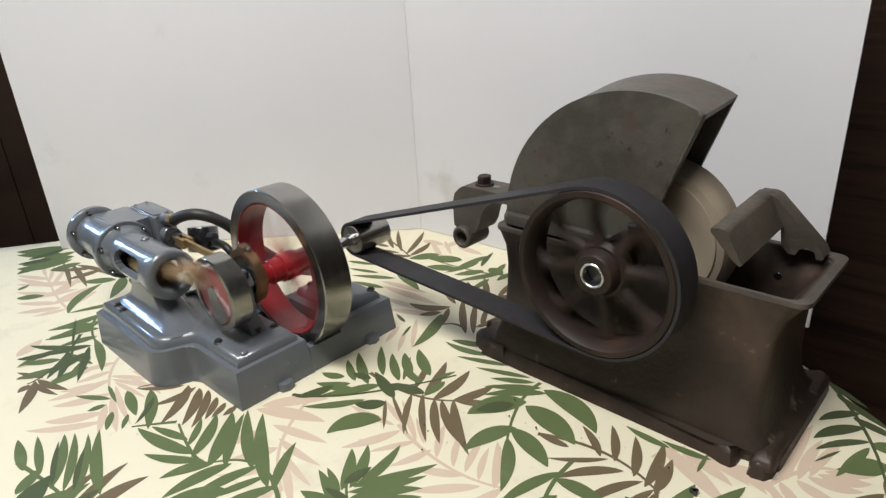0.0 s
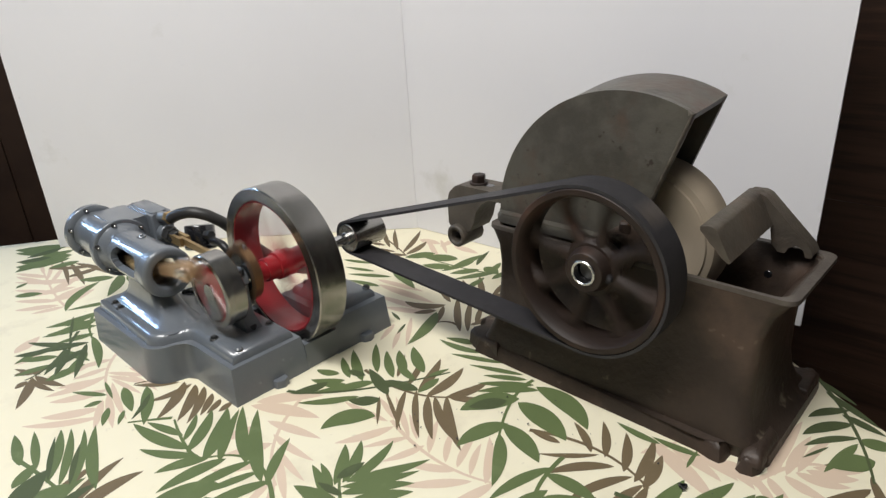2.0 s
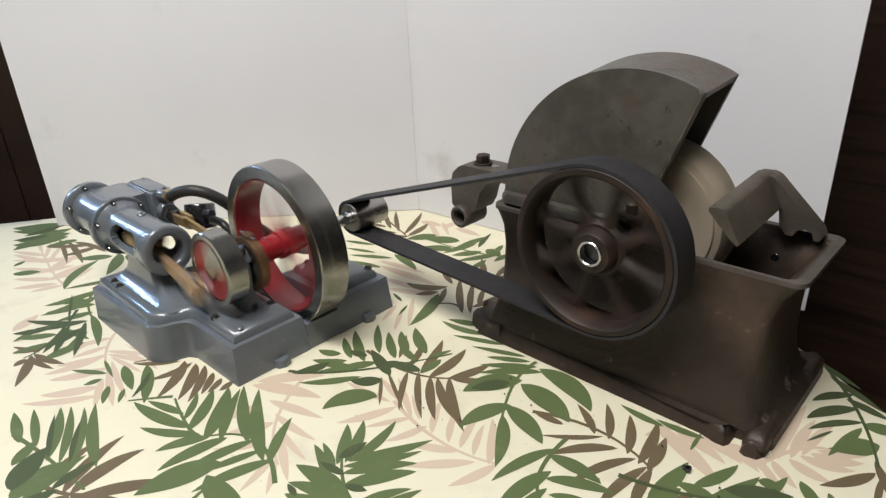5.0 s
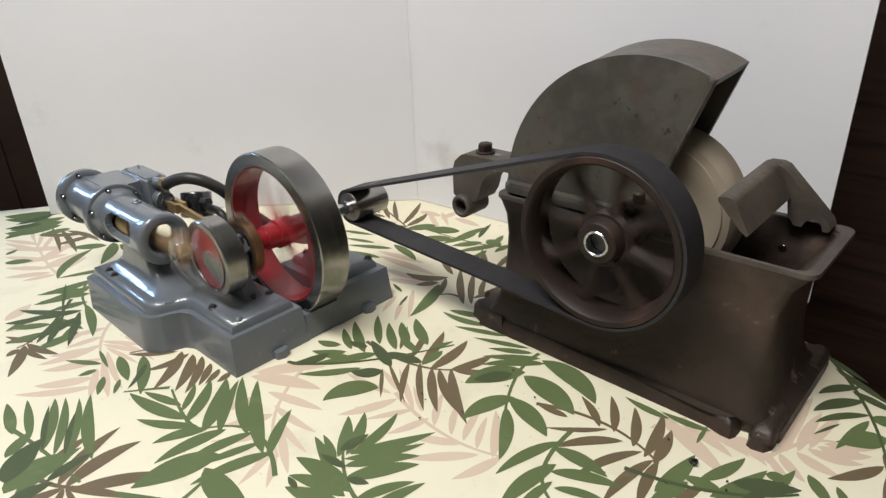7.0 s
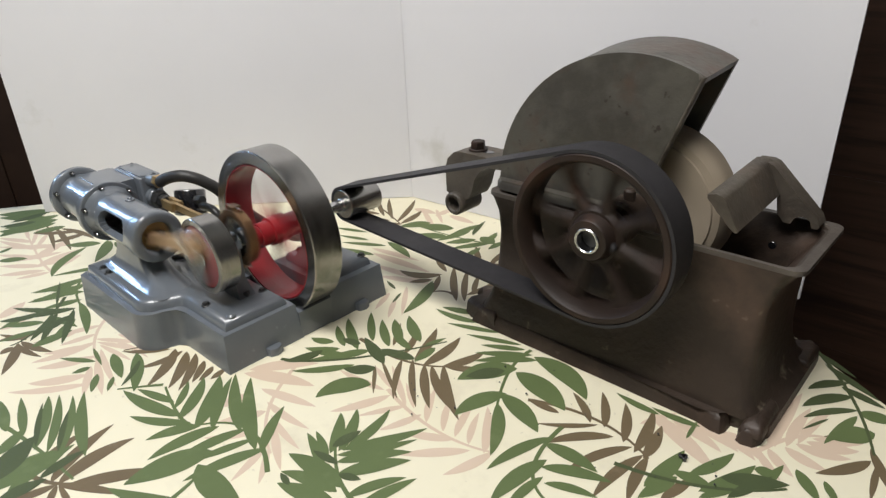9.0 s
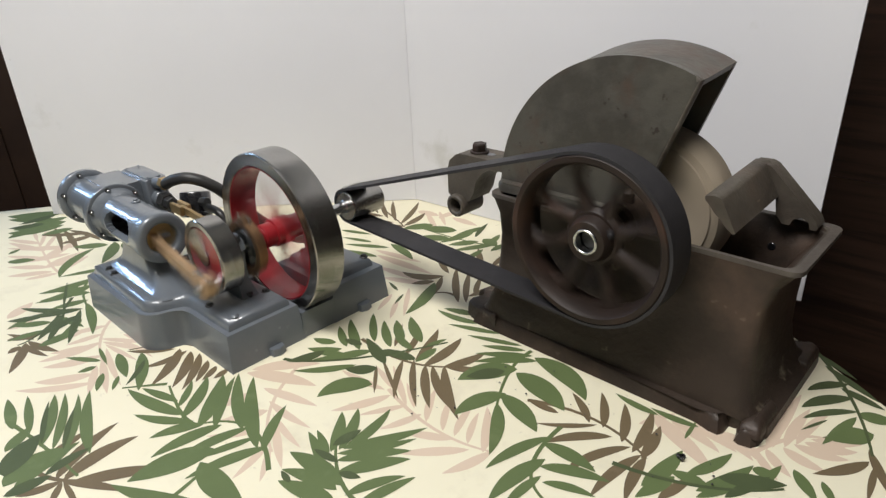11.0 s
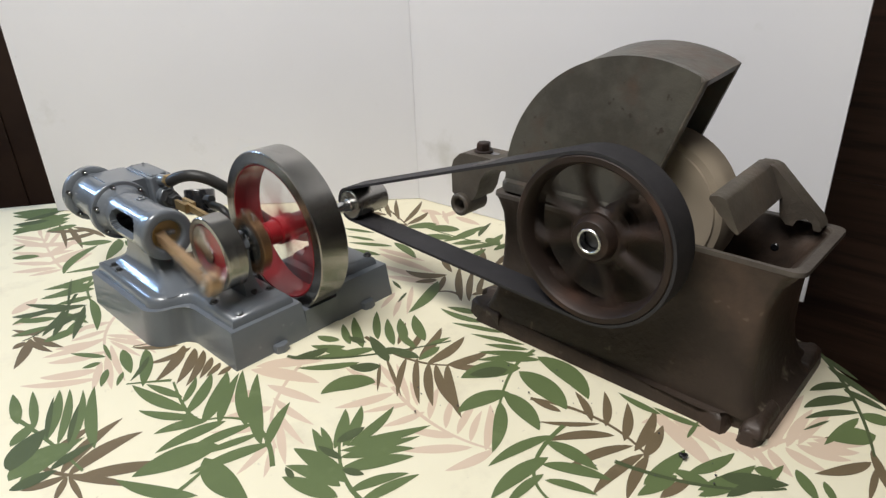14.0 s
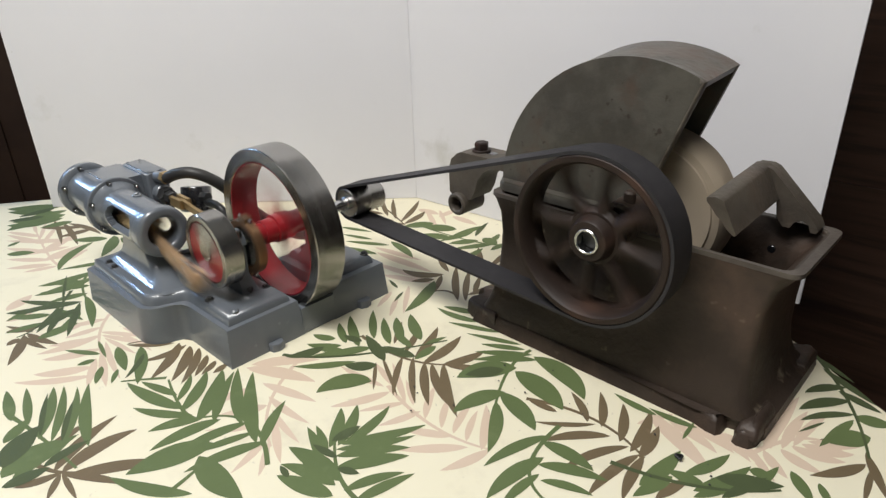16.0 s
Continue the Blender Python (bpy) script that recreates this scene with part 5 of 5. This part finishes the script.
# pulley
RP = 0.0825
pulley = part("pulley", lathe([(RP - 0.0080, 0.2215), (RP - 0.0060, 0.2195), (RP - 0.0010, 0.2195), (RP, 0.2205), (RP + 0.0008, 0.239), (RP, 0.2575), (RP - 0.0060, 0.2585), (RP - 0.0080, 0.2570),
                               (RP - 0.0110, 0.2450), (RP - 0.0110, 0.2350)], n=128),
              rust_iron, grinder, "rusty spoked flat-belt pulley")
part("pulley_hub", lathe([(0.0128, 0.2235), (0.0190, 0.2235), (0.0205, 0.2250), (0.0215, 0.232), (0.025, 0.237), (0.025, 0.250), (0.0205, 0.262), (0.0128, 0.262)]), rust_iron, pulley)
part("bushing", ring(0.0127, 0.0100, 0.2215, 0.2600, n=40, edge=0.0008), bright_steel, pulley, "bright steel bushing")
# dark plug closing the bushing, coloured as the shade in its hollow
part("bore_shade", disc(0.0099, 0.2320, 0.250, n=32), dark_steel, pulley)
part("set_screw", disc(0.0034, 0.2290, 0.2345, (0, 0, 0.0228), n=16), rubber, pulley)
part("hub_web", disc(0.0300, 0.2345, 0.2455, n=40, edge=0.004), rust_iron, pulley)
for k in range(8):
    a = radians(45 * k + 34)
    bm = bmesh.new()
    rows = []
    for i in range(15):
        t = i / 14
        r = 0.0230 + t * (RP - 0.0085 - 0.0230)
        b = a + 0.10 * math.sin(math.pi * t)
        c = Vector((r * math.cos(b), 0.240, r * math.sin(b)))
        s = Vector((math.sin(b), 0, -math.cos(b)))
        w = 0.0052 + 0.0040 * max(0, 0.45 - t) / 0.45 + 0.0125 * max(0, (t - 0.55) / 0.45) ** 2
        h = 0.0058
        rows.append([bm.verts.new(c + s * w * math.cos(2 * math.pi * q / 12) + Vector((0, 1, 0)) * h * math.sin(2 * math.pi * q / 12)) for q in range(12)])
    for r, s in zip(rows, rows[1:]):
        for q in range(12):
            bm.faces.new((r[q], r[(q + 1) % 12], s[(q + 1) % 12], s[q]))
    part("spoke", bm, rust_iron, pulley, angle=80)

# tool rest over the trough, on an arm at the rear
rest_profile = [(0.3745, 0.2070), (0.3820, 0.2088), (0.3885, 0.2072), (0.3905, 0.2050), (0.4015, 0.1845), (0.4050, 0.1784), (0.4030, 0.1766), (0.3965, 0.1812), (0.3895, 0.1890), (0.3850, 0.1925), (0.3795, 0.1990), (0.3748, 0.2035)]
rest_bm = loft([[(x + 0.004 * v, 0.291 + 0.107 * v, z + 0.0085 * v) for x, z in rest_profile] for v in (0, 0.33, 0.66, 1)])
bmesh.ops.bevel(rest_bm, geom=[e for e in rest_bm.edges if e.calc_face_angle(0) > 0.6], offset=0.0011, segments=2, profile=0.5, affect="EDGES")
rest = part("tool_rest", rest_bm, bracket_iron, grinder, "bent cast-iron tool rest")
arm = [(0.3800, 0.2145), (0.3925, 0.2150), (0.3985, 0.2128), (0.4440, 0.1690), (0.4475, 0.1620), (0.4460, 0.1590), (0.4410, 0.1592), (0.4385, 0.1660), (0.4320, 0.1690), (0.4250, 0.1655),
       (0.4225, 0.1590), (0.4160, 0.1590), (0.4090, 0.1670), (0.4060, 0.1840), (0.3900, 0.1990)]
part("rest_arm", prism(arm[::-1], 0.387, 0.409, 0.0015, 2, axis="y", all_edges=True), bracket_iron, rest)

# second rest bracket with its clamp bolt, at the other end
bracket = part("rest_bracket", prism([(0.0340, 0.128), (0.0335, 0.160), (0.0375, 0.172), (0.0480, 0.1815), (0.0560, 0.1840), (0.1240, 0.1840), (0.1240, 0.1725), (0.1020, 0.1720), (0.0900, 0.1640), (0.0815, 0.1520),
                                      (0.0770, 0.1360), (0.0700, 0.1240), (0.0480, 0.1180)], 0.3180, 0.3580, 0.004, 3, axis="y", all_edges=True), bracket_iron, grinder, "cast-iron bracket with a clamp bolt")
part("bracket_tube", ring(0.0150, 0.0085, 0.3100, 0.3520, (0.0515, 0, 0.1155), n=36, edge=0.002), bracket_iron, bracket)
part("washer", disc(0.0120, 0.1835, 0.1865, (0.0715, 0.338, 0), "z", 32), rust_iron, bracket)
# black strip laid on the bracket as the shade down its open slot
part("bolt_slot_dark", prism(rounded(0.078, 0.096, 0.333, 0.343, 0.0045), 0.1832, 0.18435), black_plastic, bracket)
part("clamp_bolt", hexagon(0.0092, 0.1865, 0.1960, (0.0715, 0.338, 0)), rust_iron, bracket)

# ---- belt ----
R_BIG, R_SMALL = RP + 0.0022, 0.0198 + 0.0018
PX, PZ = SHAFT_X, SHAFT_Z


def belt_path():
    """The loop as (length, x, z, angle of travel), clockwise from the top of the large pulley."""
    dx, dz = HUB_X - PX, HUB_Z - PZ
    dist = math.hypot(dx, dz)
    line = math.atan2(dz, dx)
    lean = math.asin((R_BIG - R_SMALL) / dist)
    up, low = line + math.pi / 2 + lean, line - math.pi / 2 - lean
    pts = []
    for k in range(61):
        a = up + (low - up) * k / 60
        pts.append((HUB_X + R_BIG * math.cos(a), HUB_Z + R_BIG * math.sin(a)))
    start = (PX + R_SMALL * math.cos(low), PZ + R_SMALL * math.sin(low))
    for k in range(1, 13):
        pts.append(tuple(pts[60][i] + (start[i] - pts[60][i]) * k / 13 for i in (0, 1)))
    for k in range(41):
        a = low + (up - 2 * math.pi - low) * k / 40
        pts.append((PX + R_SMALL * math.cos(a), PZ + R_SMALL * math.sin(a)))
    for k in range(1, 13):
        pts.append(tuple(pts[113][i] + (pts[0][i] - pts[113][i]) * k / 13 for i in (0, 1)))
    return pts


loop = belt_path()
bm = bmesh.new()
rows = []
for i, (x, z) in enumerate(loop):
    (px, pz), (qx, qz) = loop[i - 1], loop[(i + 1) % len(loop)]
    d = Vector((qx - px, qz - pz)).normalized()
    nx, nz = -d.y, d.x
    o = 0.0016
    rows.append([bm.verts.new((x + s * nx * o, y, z + s * nz * o)) for s, y in ((1, 0.2200), (1, 0.2545), (-1, 0.2545), (-1, 0.2200))])
for i in range(len(rows)):
    a, b = rows[i], rows[(i + 1) % len(rows)]
    for k in range(4):
        bm.faces.new((a[k], a[(k + 1) % 4], b[(k + 1) % 4], b[k]))
belt = tagged(part("drive_belt", bm, rubber), "flat black rubber belt between engine and grinder", "belt")
splice = part("belt_splice", box(-0.007, 0.007, -0.0136, 0.0136, 0.0014, 0.0021, 0.0002), bare_iron, belt, "slightly shiny glued joint in the belt")

# specks of grit on the cloth
grit = bmesh.new()
rnd = random.Random(5)
for k in range(40):
    x, y = 0.30 + rnd.uniform(-0.14, 0.17), 0.17 + rnd.uniform(-0.09, 0.07)
    if k < 4:
        x, y = 0.4215 + rnd.uniform(-0.002, 0.002), 0.194 + rnd.uniform(-0.002, 0.002)
    r = rnd.uniform(0.0005, 0.0011) if k > 3 else 0.0022
    disc(r, 0.002, 0.002 + r, (x, y, 0), "z", 7, 0.0003, grit)
tagged(part("grit", grit, dark_steel), "dark specks of grit scattered on the cloth", "grit", kind="stuff")


# ---- moving parts ----
def pulley_turn(t):
    return -195 + 505 * t + 0.85 * t * t


# seconds and degrees through which the crankshaft has turned
TURN_T = (0.0, 0.5, 1.5, 3.0, 8.0, 8.7, 12.6, 13.3, 14.0, 15.0, 16.0)
TURN_A = (-800, 190, 2180, 5120, 15205, 16642, 24565, 26005, 27430, 29415, 31455)


def engine_turn(t):
    return float(np.interp(t, TURN_T, TURN_A)) - 25


def along(s):
    """Place and direction at the length s of the belt's loop."""
    n = len(loop)
    for i in range(n):
        (x0, z0), (x1, z1) = loop[i], loop[(i + 1) % n]
        d = math.hypot(x1 - x0, z1 - z0)
        if s <= d or i == n - 1:
            u = s / d
            return x0 + (x1 - x0) * u, z0 + (z1 - z0) * u, math.degrees(math.atan2(z1 - z0, x1 - x0))
        s -= d


BELT_CREEP = 1.0193


def motions():
    times = [k / 30 for k in range(481)]
    total = sum(math.dist(loop[i], loop[(i + 1) % len(loop)]) for i in range(len(loop)))
    walk(pulley, [(t, pose(HUB_X, 0, HUB_Z, 0, pulley_turn(t), 0)) for t in times])
    walk(grindstone, [(t, pose(HUB_X, 0, HUB_Z, 0, pulley_turn(t), 0)) for t in times])
    walk(crankshaft, [(t, pose(SHAFT_X, 0, SHAFT_Z, 0, engine_turn(t), 0)) for t in times])
    rows = {ob: [] for ob in (crosshead, rod, valve_link, valve_rod, splice)}
    for t in times:
        a = radians(engine_turn(t))
        px, pz = SHAFT_X + CRANK * math.cos(a), SHAFT_Z - CRANK * math.sin(a)
        cx = px - math.sqrt(ROD ** 2 - (pz - SHAFT_Z) ** 2)
        tilt = math.degrees(math.asin((pz - SHAFT_Z) / ROD))
        rows[crosshead].append((t, pose(cx - 0.012, CYL_Y, SHAFT_Z + 0.003)))
        rows[rod].append((t, pose(cx, 0.008, SHAFT_Z, 0, -tilt, 0)))
        e = a - radians(45)
        ex, ez = SHAFT_X + ECC * math.cos(e), SHAFT_Z - ECC * math.sin(e)
        vz = VALVE_Z
        vx = ex - math.sqrt(EROD ** 2 - (ez - vz) ** 2)
        lean = math.degrees(math.asin((ez - vz) / EROD))
        rows[valve_link].append((t, pose(vx, VALVE_Y, vz, 0, -lean, 0)))
        rows[valve_rod].append((t, pose(vx, VALVE_Y, vz)))
        s = (radians(pulley_turn(t) - pulley_turn(16.0)) * R_BIG * BELT_CREEP + 0.418) % total
        x, z, head = along(s)
        rows[splice].append((t, pose(x, 0.240, z, 0, -head, 0)))
    for ob, keyed in rows.items():
        walk(ob, keyed)


motions()
